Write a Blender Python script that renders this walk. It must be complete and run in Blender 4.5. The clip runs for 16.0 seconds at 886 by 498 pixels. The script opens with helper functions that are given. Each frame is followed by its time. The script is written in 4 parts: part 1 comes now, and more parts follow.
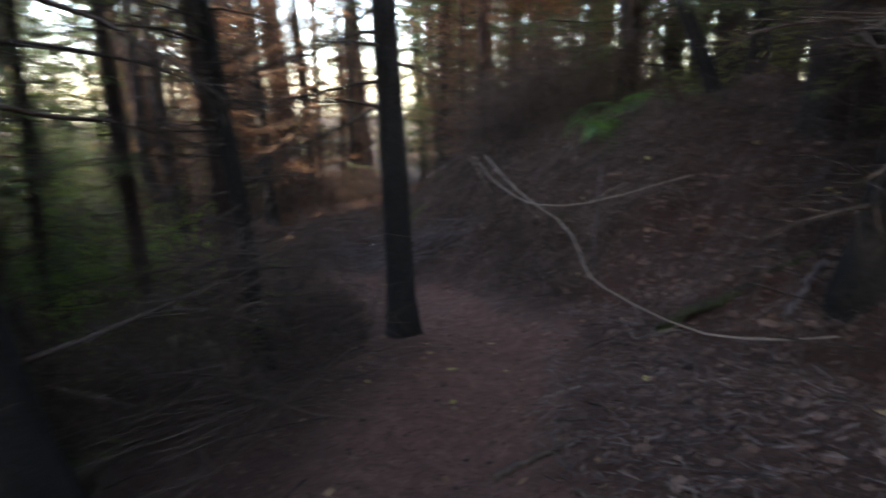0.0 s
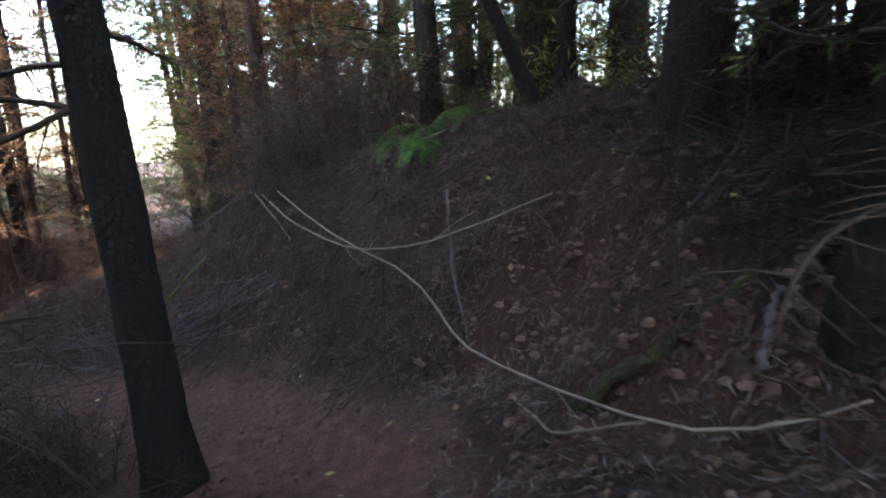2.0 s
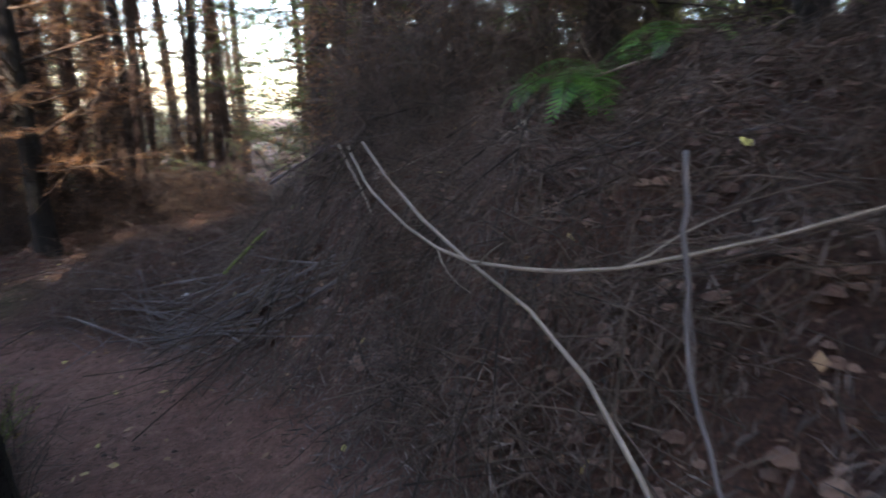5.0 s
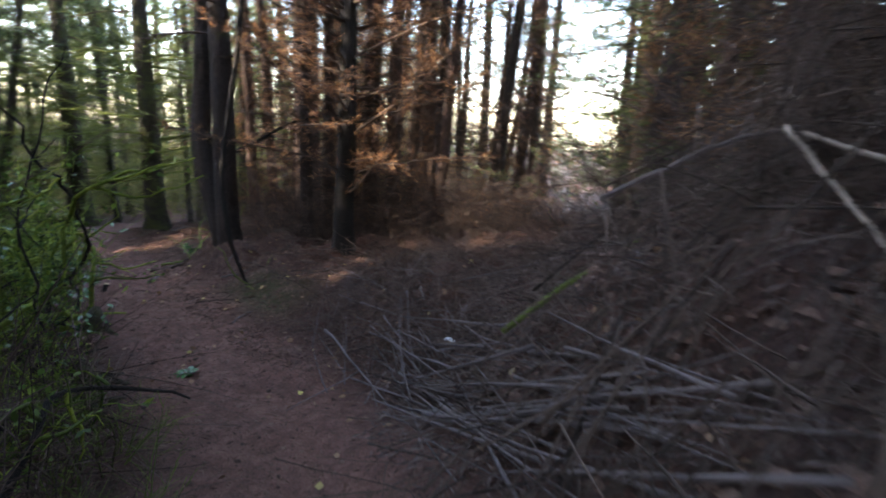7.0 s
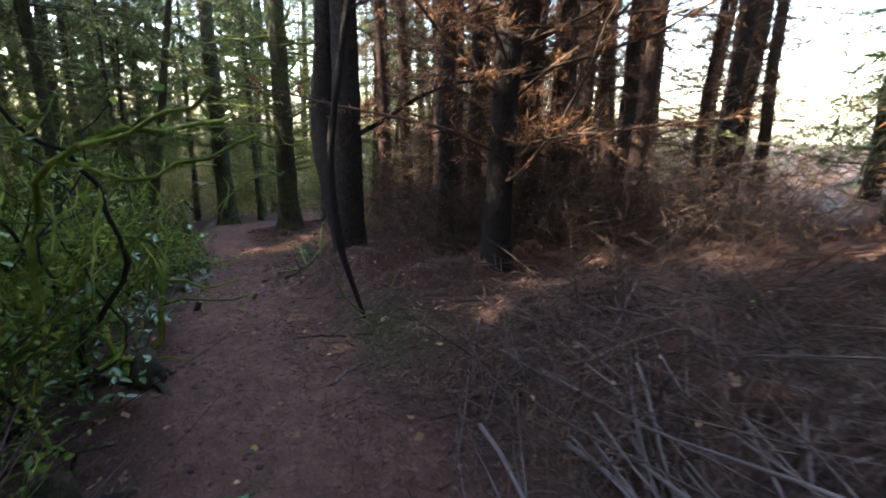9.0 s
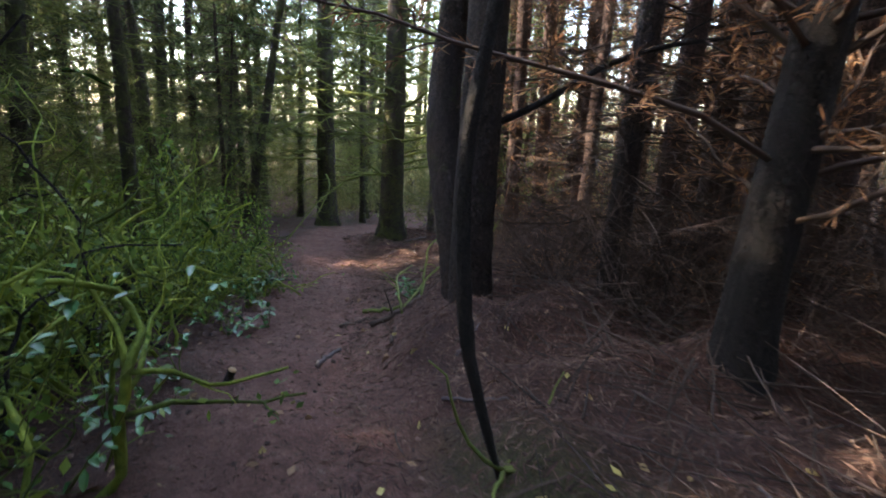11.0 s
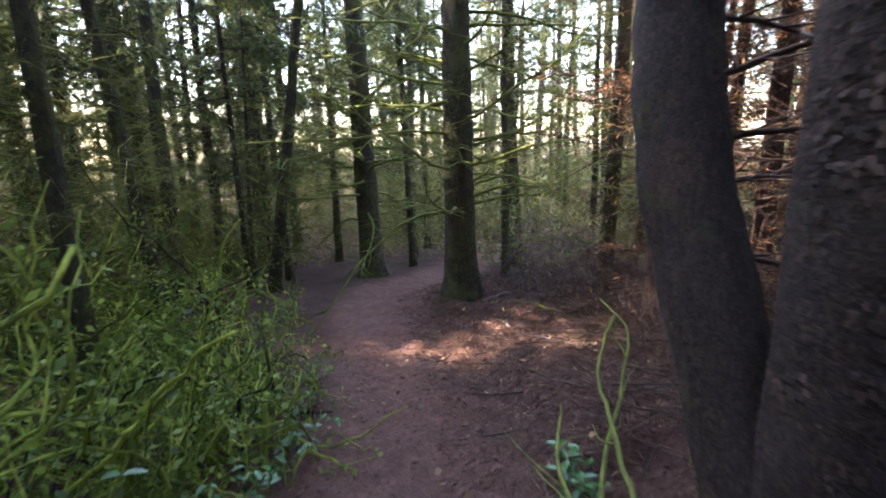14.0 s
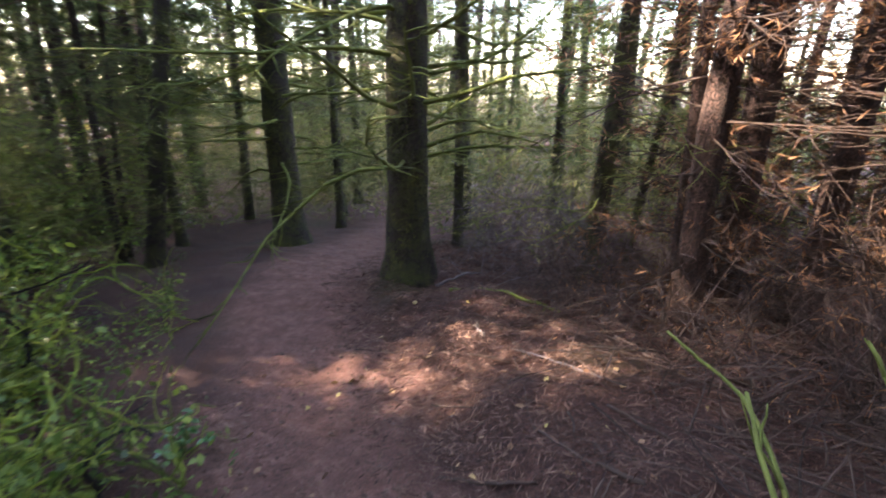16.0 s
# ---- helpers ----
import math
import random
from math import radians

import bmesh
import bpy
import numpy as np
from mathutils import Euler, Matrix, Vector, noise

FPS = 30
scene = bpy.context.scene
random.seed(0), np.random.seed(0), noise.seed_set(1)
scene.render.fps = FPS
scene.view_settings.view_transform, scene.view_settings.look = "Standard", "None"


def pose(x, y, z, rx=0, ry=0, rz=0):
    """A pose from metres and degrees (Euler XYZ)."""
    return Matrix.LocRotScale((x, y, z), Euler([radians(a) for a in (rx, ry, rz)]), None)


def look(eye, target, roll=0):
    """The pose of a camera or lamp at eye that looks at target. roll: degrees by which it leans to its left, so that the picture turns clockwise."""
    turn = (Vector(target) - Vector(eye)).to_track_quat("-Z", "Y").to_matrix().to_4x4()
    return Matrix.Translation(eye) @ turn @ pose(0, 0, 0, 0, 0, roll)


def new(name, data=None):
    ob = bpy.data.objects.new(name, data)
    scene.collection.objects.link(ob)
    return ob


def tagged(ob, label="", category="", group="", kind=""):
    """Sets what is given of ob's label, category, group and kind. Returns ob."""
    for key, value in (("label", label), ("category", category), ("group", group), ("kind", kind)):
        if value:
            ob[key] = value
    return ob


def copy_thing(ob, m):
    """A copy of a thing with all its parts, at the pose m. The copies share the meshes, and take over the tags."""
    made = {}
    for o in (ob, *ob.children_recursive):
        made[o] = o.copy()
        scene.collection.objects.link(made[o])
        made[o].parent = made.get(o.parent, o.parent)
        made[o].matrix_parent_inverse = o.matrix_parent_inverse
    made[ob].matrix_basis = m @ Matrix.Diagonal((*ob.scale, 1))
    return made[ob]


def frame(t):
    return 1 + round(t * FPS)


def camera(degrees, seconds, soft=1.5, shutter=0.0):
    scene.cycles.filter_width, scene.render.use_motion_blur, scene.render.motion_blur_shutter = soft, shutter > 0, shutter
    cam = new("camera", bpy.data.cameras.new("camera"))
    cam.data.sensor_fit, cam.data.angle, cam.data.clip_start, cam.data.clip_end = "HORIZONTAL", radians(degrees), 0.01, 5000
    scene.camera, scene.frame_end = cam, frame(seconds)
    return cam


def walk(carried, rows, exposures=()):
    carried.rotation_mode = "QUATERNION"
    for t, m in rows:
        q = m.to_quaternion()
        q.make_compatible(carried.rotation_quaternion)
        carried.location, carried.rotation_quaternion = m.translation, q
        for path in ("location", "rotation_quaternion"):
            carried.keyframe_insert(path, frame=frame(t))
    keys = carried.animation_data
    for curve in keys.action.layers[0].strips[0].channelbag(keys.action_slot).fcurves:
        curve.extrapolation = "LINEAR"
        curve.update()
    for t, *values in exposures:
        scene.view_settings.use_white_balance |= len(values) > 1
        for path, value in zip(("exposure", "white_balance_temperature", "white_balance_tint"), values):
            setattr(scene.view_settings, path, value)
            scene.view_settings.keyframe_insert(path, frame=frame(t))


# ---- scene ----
cam = camera(84.2, 16.0, 1.8, 0.5)
PATH = [
    (0, (-0.002, 0.042, 1.456), (-0.009, 1.952, 0.861), -1.2),
    (0.5, (0.131, 0.365, 1.327), (0.596, 2.218, 0.733), -0.7),
    (1, (0.204, 0.758, 1.265), (0.753, 2.621, 0.789), -2.9),
    (1.5, (0.2, 1.12, 1.225), (1.145, 2.82, 0.775), -1.7),
    (2, (0.045, 1.541, 1.194), (0.838, 3.318, 0.731), -2.1),
    (2.5, (0.016, 1.968, 1.144), (0.914, 3.709, 0.742), -0.4),
    (3, (0.07, 2.422, 1.047), (1.229, 3.977, 0.559), 2.9),
    (3.2, (0.037, 2.648, 1.078), (1.172, 4.213, 0.563), 2.8),
    (5.5, (0.658, 3.811, 0.793), (0.594, 5.737, 0.257), 2.4),
    (6, (0.365, 4.424, 0.674), (-0.024, 6.325, 0.191), 2.7),
    (6.5, (0.147, 4.899, 0.607), (-0.264, 6.789, 0.096), 1.2),
    (7, (-0.039, 5.511, 0.468), (-0.776, 7.306, -0.017), 3.5),
    (7.5, (-0.286, 6.001, 0.403), (-1.157, 7.74, -0.063), 3.6),
    (8, (-0.573, 6.482, 0.241), (-1.605, 8.128, -0.234), 3.0),
    (8.5, (-1.055, 6.858, 0.148), (-2.292, 8.38, -0.238), 3.7),
    (9, (-1.479, 7.244, 0.054), (-2.672, 8.765, -0.457), 0.8),
    (9.5, (-2.012, 7.59, -0.012), (-3.46, 8.892, -0.465), 1.8),
    (10, (-2.416, 8.074, -0.112), (-3.826, 9.4, -0.617), 4.4),
    (10.2, (-2.618, 8.247, -0.161), (-4.057, 9.532, -0.689), 4.8),
    (12.3, (-4.237, 8.764, -0.085), (-5.758, 9.968, -0.572), 1.5),
    (12.5, (-4.434, 8.852, -0.151), (-5.959, 10.043, -0.656), 0.7),
    (13, (-4.968, 9.154, -0.156), (-6.567, 10.276, -0.584), 0.8),
    (13.5, (-5.41, 9.379, -0.183), (-6.856, 10.669, -0.677), -1.3),
    (14, (-5.877, 9.708, -0.208), (-7.465, 10.843, -0.646), -1.8),
    (14.5, (-6.316, 9.89, -0.248), (-7.756, 11.191, -0.733), 0.1),
    (15, (-6.739, 10.173, -0.307), (-8.117, 11.45, -0.993), -0.1),
    (15.5, (-7.138, 10.402, -0.329), (-8.591, 11.601, -1.002), -0.1),
    (16, (-7.447, 10.637, -0.375), (-8.8, 11.961, -1.021), 1.0),
]
walk(cam, [(t, look(eye, target, roll)) for t, eye, target, roll in PATH],
     exposures=[(0, 3.9, 7400, 12), (3, 4.15, 6900, 12), (6.5, 4.05, 7250, 12), (10, 4.1, 7250, 12), (12.5, 4.45, 7150, 18), (16, 4.6, 7200, 22)])

# ---- light ----
SUN_AZ, SUN_EL = 222.0, 34.0          # compass bearing of the sun in the plan (0 is +y, clockwise), height
sun_way = Vector((math.sin(radians(SUN_AZ)) * math.cos(radians(SUN_EL)), math.cos(radians(SUN_AZ)) * math.cos(radians(SUN_EL)), math.sin(radians(SUN_EL))))
world = bpy.data.worlds.new("sky")
world.use_nodes = True
scene.world = world
wn = world.node_tree.nodes
sky = wn.new("ShaderNodeTexSky")
sky.sky_type = 'NISHITA'
sky.sun_disc = False
sky.sun_elevation = radians(SUN_EL)
sky.sun_rotation = radians(SUN_AZ)
sky.air_density, sky.dust_density = 1.0, 1.0
world.node_tree.links.new(sky.outputs[0], wn["Background"].inputs[0])
wn["Background"].inputs[1].default_value = 0.15
sun = new("sun", bpy.data.lights.new("sun", 'SUN'))
sun.data.energy, sun.data.angle, sun.data.color = 2.0, radians(0.6), (1.0, 0.9, 0.76)
sun.matrix_world = look(sun_way * 60, (0, 0, 0))


# ---- materials ----
def material(name):
    m = bpy.data.materials.new(name)
    m.use_nodes = True
    return m, m.node_tree.nodes, m.node_tree.links, m.node_tree.nodes["Principled BSDF"]


def ramp(nodes, stops):
    r = nodes.new("ShaderNodeValToRGB")
    el = r.color_ramp.elements
    while len(el) < len(stops):
        el.new(0.5)
    for e, (p, c) in zip(el, stops):
        e.position, e.color = p, (*c, 1)
    return r


def tex(nodes, links, scale, detail=6, rough=0.6, stretch=(1, 1, 1), obj=False):
    co, mp, no = nodes.new("ShaderNodeTexCoord"), nodes.new("ShaderNodeMapping"), nodes.new("ShaderNodeTexNoise")
    mp.inputs["Scale"].default_value = stretch
    links.new(co.outputs["Object"], mp.inputs[0])
    links.new(mp.outputs[0], no.inputs["Vector"])
    no.inputs["Scale"].default_value, no.inputs["Detail"].default_value, no.inputs["Roughness"].default_value = scale, detail, rough
    return no


def mixed(nodes, links, fac, a, b, mode='MIX'):
    mx = nodes.new("ShaderNodeMix")
    mx.data_type, mx.blend_type = 'RGBA', mode
    for sock, v in ((mx.inputs[0], fac), (mx.inputs[6], a), (mx.inputs[7], b)):
        if isinstance(v, (int, float)):
            sock.default_value = v
        elif isinstance(v, tuple):
            sock.default_value = (*v, 1)
        else:
            links.new(v, sock)
    return mx.outputs[2]


def bumped(nodes, links, bsdf, height, strength, dist):
    b = nodes.new("ShaderNodeBump")
    b.inputs["Strength"].default_value, b.inputs["Distance"].default_value = strength, dist
    links.new(height, b.inputs["Height"])
    links.new(b.outputs[0], bsdf.inputs["Normal"])


def bark_material(name, dark, light, moss, moss_from=0.55, moss_to=0.75):
    m, n, l, b = material(name)
    plates = n.new("ShaderNodeTexVoronoi")
    plates.feature = 'DISTANCE_TO_EDGE'
    co, mp = n.new("ShaderNodeTexCoord"), n.new("ShaderNodeMapping")
    mp.inputs["Scale"].default_value = (1, 1, 0.45)
    l.new(co.outputs["Object"], mp.inputs[0])
    warp = tex(n, l, 9, 4)
    wob = mixed(n, l, 0.2, mp.outputs[0], warp.outputs["Color"])
    l.new(wob, plates.inputs["Vector"])
    plates.inputs["Scale"].default_value = 42
    edge = ramp(n, [(0.0, (0, 0, 0)), (0.14, (1, 1, 1))])
    l.new(plates.outputs["Distance"], edge.inputs[0])
    grain = tex(n, l, 38, 8, 0.7, (1, 1, 0.3))
    tone = ramp(n, [(0.3, dark), (0.7, light)])
    l.new(grain.outputs[0], tone.inputs[0])
    col = mixed(n, l, edge.outputs[0], tuple(c * 0.6 for c in dark), tone.outputs[0])
    patch = tex(n, l, 2.6, 9, 0.72)
    where = ramp(n, [(moss_from, (0, 0, 0)), (moss_to, (1, 1, 1))])
    l.new(patch.outputs[0], where.inputs[0])
    green = ramp(n, [(0.35, tuple(c * 0.55 for c in moss)), (0.7, moss)])
    fine = tex(n, l, 70, 5, 0.7)
    l.new(fine.outputs[0], green.inputs[0])
    l.new(mixed(n, l, where.outputs[0], col, green.outputs[0]), b.inputs["Base Color"])
    b.inputs["Roughness"].default_value = 0.92
    h = mixed(n, l, 0.45, edge.outputs[0], grain.outputs["Color"])
    bumped(n, l, b, h, 1.0, 0.05)
    return m


def varied_material(name, stops, rough=0.75, scale=3.0, sheen=0.0, through_light=0.0, bump=0.0):
    """Colour by piece and by a slow drift in space."""
    m, n, l, b = material(name)
    geo = n.new("ShaderNodeNewGeometry")
    drift = tex(n, l, scale, 4)
    fac = n.new("ShaderNodeMath")
    fac.operation = 'MULTIPLY_ADD'
    l.new(geo.outputs["Random Per Island"], fac.inputs[0])
    fac.inputs[1].default_value = 0.6
    l.new(drift.outputs[0], fac.inputs[2])
    sub = n.new("ShaderNodeMath")
    sub.operation = 'SUBTRACT'
    l.new(fac.outputs[0], sub.inputs[0])
    sub.inputs[1].default_value = 0.3
    col = ramp(n, stops)
    l.new(sub.outputs[0], col.inputs[0])
    l.new(col.outputs[0], b.inputs["Base Color"])
    b.inputs["Roughness"].default_value = rough
    if bump:
        f = tex(n, l, 60, 5)
        bumped(n, l, b, f.outputs[0], 0.7, bump)
    if through_light:
        tr, mx = n.new("ShaderNodeBsdfTranslucent"), n.new("ShaderNodeMixShader")
        l.new(col.outputs[0], tr.inputs[0])
        mx.inputs[0].default_value = through_light
        l.new(b.outputs[0], mx.inputs[1])
        l.new(tr.outputs[0], mx.inputs[2])
        l.new(mx.outputs[0], n["Material Output"].inputs[0])
    return m


def ground_material():
    m, n, l, b = material("forest_floor")
    at = n.new("ShaderNodeAttribute")
    at.attribute_name = "trod"
    at2 = n.new("ShaderNodeAttribute")
    at2.attribute_name = "moss"
    big, mid, fine = tex(n, l, 1.1, 6), tex(n, l, 9, 8, 0.7), tex(n, l, 55, 8, 0.75)
    needles = tex(n, l, 30, 6, 0.7, (1, 5, 1))
    soil = ramp(n, [(0.32, (0.045, 0.022, 0.017)), (0.5, (0.165, 0.076, 0.058)), (0.66, (0.31, 0.165, 0.125))])
    l.new(mixed(n, l, 0.5, mid.outputs[0], fine.outputs[0]), soil.inputs[0])
    litter = ramp(n, [(0.36, (0.012, 0.006, 0.005)), (0.48, (0.06, 0.025, 0.017)), (0.58, (0.12, 0.053, 0.035)), (0.7, (0.22, 0.12, 0.085))])
    l.new(mixed(n, l, 0.5, needles.outputs[0], fine.outputs[0]), litter.inputs[0])
    gray = ramp(n, [(0.45, (1, 1, 1)), (0.7, (0.62, 0.62, 0.72))])
    l.new(big.outputs[0], gray.inputs[0])
    lit = mixed(n, l, 1.0, litter.outputs[0], gray.outputs[0], 'MULTIPLY')
    col = mixed(n, l, at.outputs["Fac"], lit, soil.outputs[0])
    green = ramp(n, [(0.35, (0.02, 0.035, 0.008)), (0.7, (0.07, 0.12, 0.02))])
    l.new(fine.outputs[0], green.inputs[0])
    l.new(mixed(n, l, at2.outputs["Fac"], col, green.outputs[0]), b.inputs["Base Color"])
    b.inputs["Roughness"].default_value = 0.95
    bumped(n, l, b, mixed(n, l, 0.55, mid.outputs[0], fine.outputs[0]), 1.0, 0.06)
    return m


M_GROUND = ground_material()
M_BARK = bark_material("spruce_bark", (0.02, 0.014, 0.012), (0.085, 0.055, 0.046), (0.075, 0.095, 0.02), 0.56, 0.78)
M_BARK_MOSSY = bark_material("mossy_bark", (0.024, 0.018, 0.013), (0.095, 0.07, 0.052), (0.11, 0.135, 0.025), 0.44, 0.64)
# near-black albedo: trunk silhouettes against the light put into the bark colour
M_BARK_DARK = bark_material("dark_silhouette_bark", (0.010, 0.008, 0.007), (0.034, 0.026, 0.023), (0.04, 0.05, 0.015), 0.66, 0.85)
M_BARK_RED = bark_material("reddish_bark", (0.032, 0.018, 0.014), (0.14, 0.078, 0.058), (0.09, 0.1, 0.025), 0.62, 0.82)
M_TWIG = varied_material("dead_twig", [(0.2, (0.024, 0.014, 0.01)), (0.8, (0.095, 0.062, 0.046))], 0.9, bump=0.004)
M_TWIG_BROWN = varied_material("brown_twig", [(0.2, (0.036, 0.022, 0.017)), (0.8, (0.14, 0.095, 0.074))], 0.9, bump=0.004)
M_TWIG_GRAY = varied_material("weathered_twig", [(0.2, (0.045, 0.035, 0.035)), (0.8, (0.17, 0.135, 0.13))], 0.85, bump=0.004)
M_TWIG_PALE = varied_material("peeled_stick", [(0.2, (0.14, 0.105, 0.08)), (0.8, (0.34, 0.26, 0.205))], 0.75, 9, bump=0.004)
M_TWIG_MOSS = varied_material("mossy_twig", [(0.2, (0.05, 0.06, 0.014)), (0.8, (0.17, 0.21, 0.04))], 0.95, 8, bump=0.012)
M_MOSS = varied_material("moss", [(0.25, (0.05, 0.075, 0.01)), (0.5, (0.15, 0.205, 0.025)), (0.85, (0.36, 0.42, 0.06))], 0.95, 12, bump=0.02)
M_NEEDLE_GREEN = varied_material("green_needles", [(0.2, (0.04, 0.06, 0.022)), (0.55, (0.09, 0.125, 0.045)), (0.85, (0.18, 0.2, 0.075))], 0.6, 1.2, through_light=0.5)
M_NEEDLE_OLIVE = varied_material("olive_needles", [(0.2, (0.08, 0.085, 0.03)), (0.55, (0.19, 0.19, 0.065)), (0.85, (0.36, 0.32, 0.12))], 0.65, 1.2, through_light=0.5)
M_NEEDLE_BROWN = varied_material("dead_needles", [(0.2, (0.06, 0.028, 0.016)), (0.55, (0.24, 0.115, 0.055)), (0.85, (0.46, 0.26, 0.13))], 0.7, 1.5, through_light=0.5)
M_LEAF = varied_material("shrub_leaf", [(0.2, (0.05, 0.09, 0.018)), (0.55, (0.13, 0.22, 0.04)), (0.85, (0.32, 0.42, 0.07))], 0.42, 2.5, through_light=0.5)
M_LEAF_BROAD = varied_material("glossy_leaf", [(0.3, (0.03, 0.085, 0.03)), (0.8, (0.08, 0.19, 0.06))], 0.26, 4)
M_FERN = varied_material("fern_green", [(0.2, (0.025, 0.07, 0.012)), (0.5, (0.06, 0.15, 0.02)), (0.85, (0.13, 0.27, 0.035))], 0.45, 5, through_light=0.3)
M_LITTER = varied_material("fallen_needles", [(0.15, (0.03, 0.015, 0.011)), (0.5, (0.095, 0.047, 0.033)), (0.9, (0.24, 0.145, 0.1))], 0.85, 2)
M_LITTER_GRAY = varied_material("grey_litter", [(0.15, (0.028, 0.02, 0.018)), (0.5, (0.095, 0.068, 0.06)), (0.9, (0.23, 0.175, 0.155))], 0.85, 2)
M_FLAKE = varied_material("bark_flake", [(0.15, (0.01, 0.007, 0.006)), (0.55, (0.034, 0.023, 0.019)), (0.92, (0.09, 0.06, 0.048))], 0.9, 9)
# scales darkened to go with the near-black silhouette bark
M_FLAKE_DARK = varied_material("dark_silhouette_bark_flake", [(0.15, (0.006, 0.005, 0.005)), (0.55, (0.018, 0.014, 0.012)), (0.92, (0.042, 0.032, 0.028))], 0.9, 9)
M_FLAKE_MOSS = varied_material("mossy_bark_flake", [(0.15, (0.018, 0.016, 0.009)), (0.5, (0.06, 0.055, 0.026)), (0.85, (0.12, 0.13, 0.03))], 0.95, 5)
M_LEAF_DEAD = varied_material("fallen_leaf", [(0.2, (0.16, 0.08, 0.04)), (0.6, (0.34, 0.2, 0.11)), (0.9, (0.5, 0.42, 0.12))], 0.7, 7)
M_CUT = varied_material("cut_wood", [(0.3, (0.42, 0.25, 0.12)), (0.8, (0.6, 0.42, 0.24))], 0.7, 20)
M_PAPER = varied_material("white_scrap", [(0.3, (0.6, 0.6, 0.64)), (0.8, (0.78, 0.78, 0.8))], 0.6, 20)


# ---- mesh helpers ----
def cross(a, b):
    a, b = np.asarray(a, float), np.asarray(b, float)
    return np.stack([a[..., 1] * b[..., 2] - a[..., 2] * b[..., 1], a[..., 2] * b[..., 0] - a[..., 0] * b[..., 2], a[..., 0] * b[..., 1] - a[..., 1] * b[..., 0]], -1)


class Soup:
    """Collects tubes and leaves, then becomes one mesh."""

    def __init__(self):
        self.v, self.f, self.n = [], [], 0

    def add(self, verts, faces):
        self.v.append(np.asarray(verts, float))
        self.f += [tuple(i + self.n for i in face) for face in faces]
        self.n += len(verts)

    def tube(self, pts, radii, sides=5, rough=0.0, rng=None):
        pts = np.asarray(pts, float)
        d = np.gradient(pts, axis=0)
        d /= np.linalg.norm(d, axis=1)[:, None] + 1e-9
        ref = np.where(np.abs(d[:, 2:3]) > 0.9, np.array([[1.0, 0, 0]]), np.array([[0, 0, 1.0]]))
        if np.abs(d[:, 2]).mean() > 0.7:
            ref = np.tile(np.array([[1.0, 0, 0]]), (len(d), 1))
        u = cross(d, ref)
        u /= np.linalg.norm(u, axis=1)[:, None] + 1e-9
        w = cross(d, u)
        a = np.arange(sides) * 2 * math.pi / sides
        r = np.asarray(radii, float)[:, None] * np.ones((1, sides))
        if rough:
            r = r * (1 + rough * (rng.random((len(pts), sides)) - 0.5))
        ring = pts[:, None, :] + r[:, :, None] * (np.cos(a)[None, :, None] * u[:, None, :] + np.sin(a)[None, :, None] * w[:, None, :])
        k, n = sides, len(pts)
        faces = [(i * k + j, i * k + (j + 1) % k, (i + 1) * k + (j + 1) % k, (i + 1) * k + j) for i in range(n - 1) for j in range(k)]
        faces.append(tuple((n - 1) * k + j for j in range(k)))
        faces.append(tuple(k - 1 - j for j in range(k)))
        self.add(ring.reshape(-1, 3), faces)

    def leaves(self, pos, way, length, width, rng, fold=0.0):
        """Pointed leaves: one kite each, from pos along way."""
        pos, way = np.asarray(pos, float), np.asarray(way, float)
        m = len(pos)
        if not m:
            return
        way = way / (np.linalg.norm(way, axis=1)[:, None] + 1e-9)
        side = cross(way, rng.normal(size=(m, 3)) + np.array([0, 0, 1.2]))
        side /= np.linalg.norm(side, axis=1)[:, None] + 1e-9
        up = cross(side, way)
        ln = length * (0.6 + 0.8 * rng.random((m, 1)))
        wd = width * (0.6 + 0.8 * rng.random((m, 1)))
        mid = pos + way * ln * 0.45
        q = np.stack([pos, mid + side * wd / 2 + up * fold * wd, pos + way * ln, mid - side * wd / 2 + up * fold * wd], 1).reshape(-1, 3)
        self.v.append(q)
        self.f += [(self.n + 4 * i, self.n + 4 * i + 1, self.n + 4 * i + 2, self.n + 4 * i + 3) for i in range(m)]
        self.n += 4 * m

    def mesh(self, name, mat, smooth=True):
        me = bpy.data.meshes.new(name)
        me.from_pydata(np.concatenate(self.v).tolist() if self.v else [], [], self.f)
        me.materials.append(mat)
        if smooth:
            me.polygons.foreach_set("use_smooth", [True] * len(me.polygons))
        me.update()
        return me


def part(name, soup, mat, parent, label="", smooth=True):
    ob = new(name, soup.mesh(name, mat, smooth))
    ob.parent = parent
    if label:
        tagged(ob, label)
    return ob


def thing(name, x, y, z, label, category, group="", kind=""):
    ob = new(name)
    ob.matrix_basis = pose(x, y, z)
    return tagged(ob, label, category, group, kind)


def wander(rng, start, way, length, steps, jitter, droop=0.0):
    """A crooked line from start along way."""
    p, d = np.array(start, float), np.array(way, float)
    d /= np.linalg.norm(d)
    out = [p.copy()]
    for _ in range(steps):
        d = d + rng.normal(size=3) * jitter + np.array([0, 0, droop])
        d /= np.linalg.norm(d)
        p = p + d * length / steps
        out.append(p.copy())
    return np.array(out)


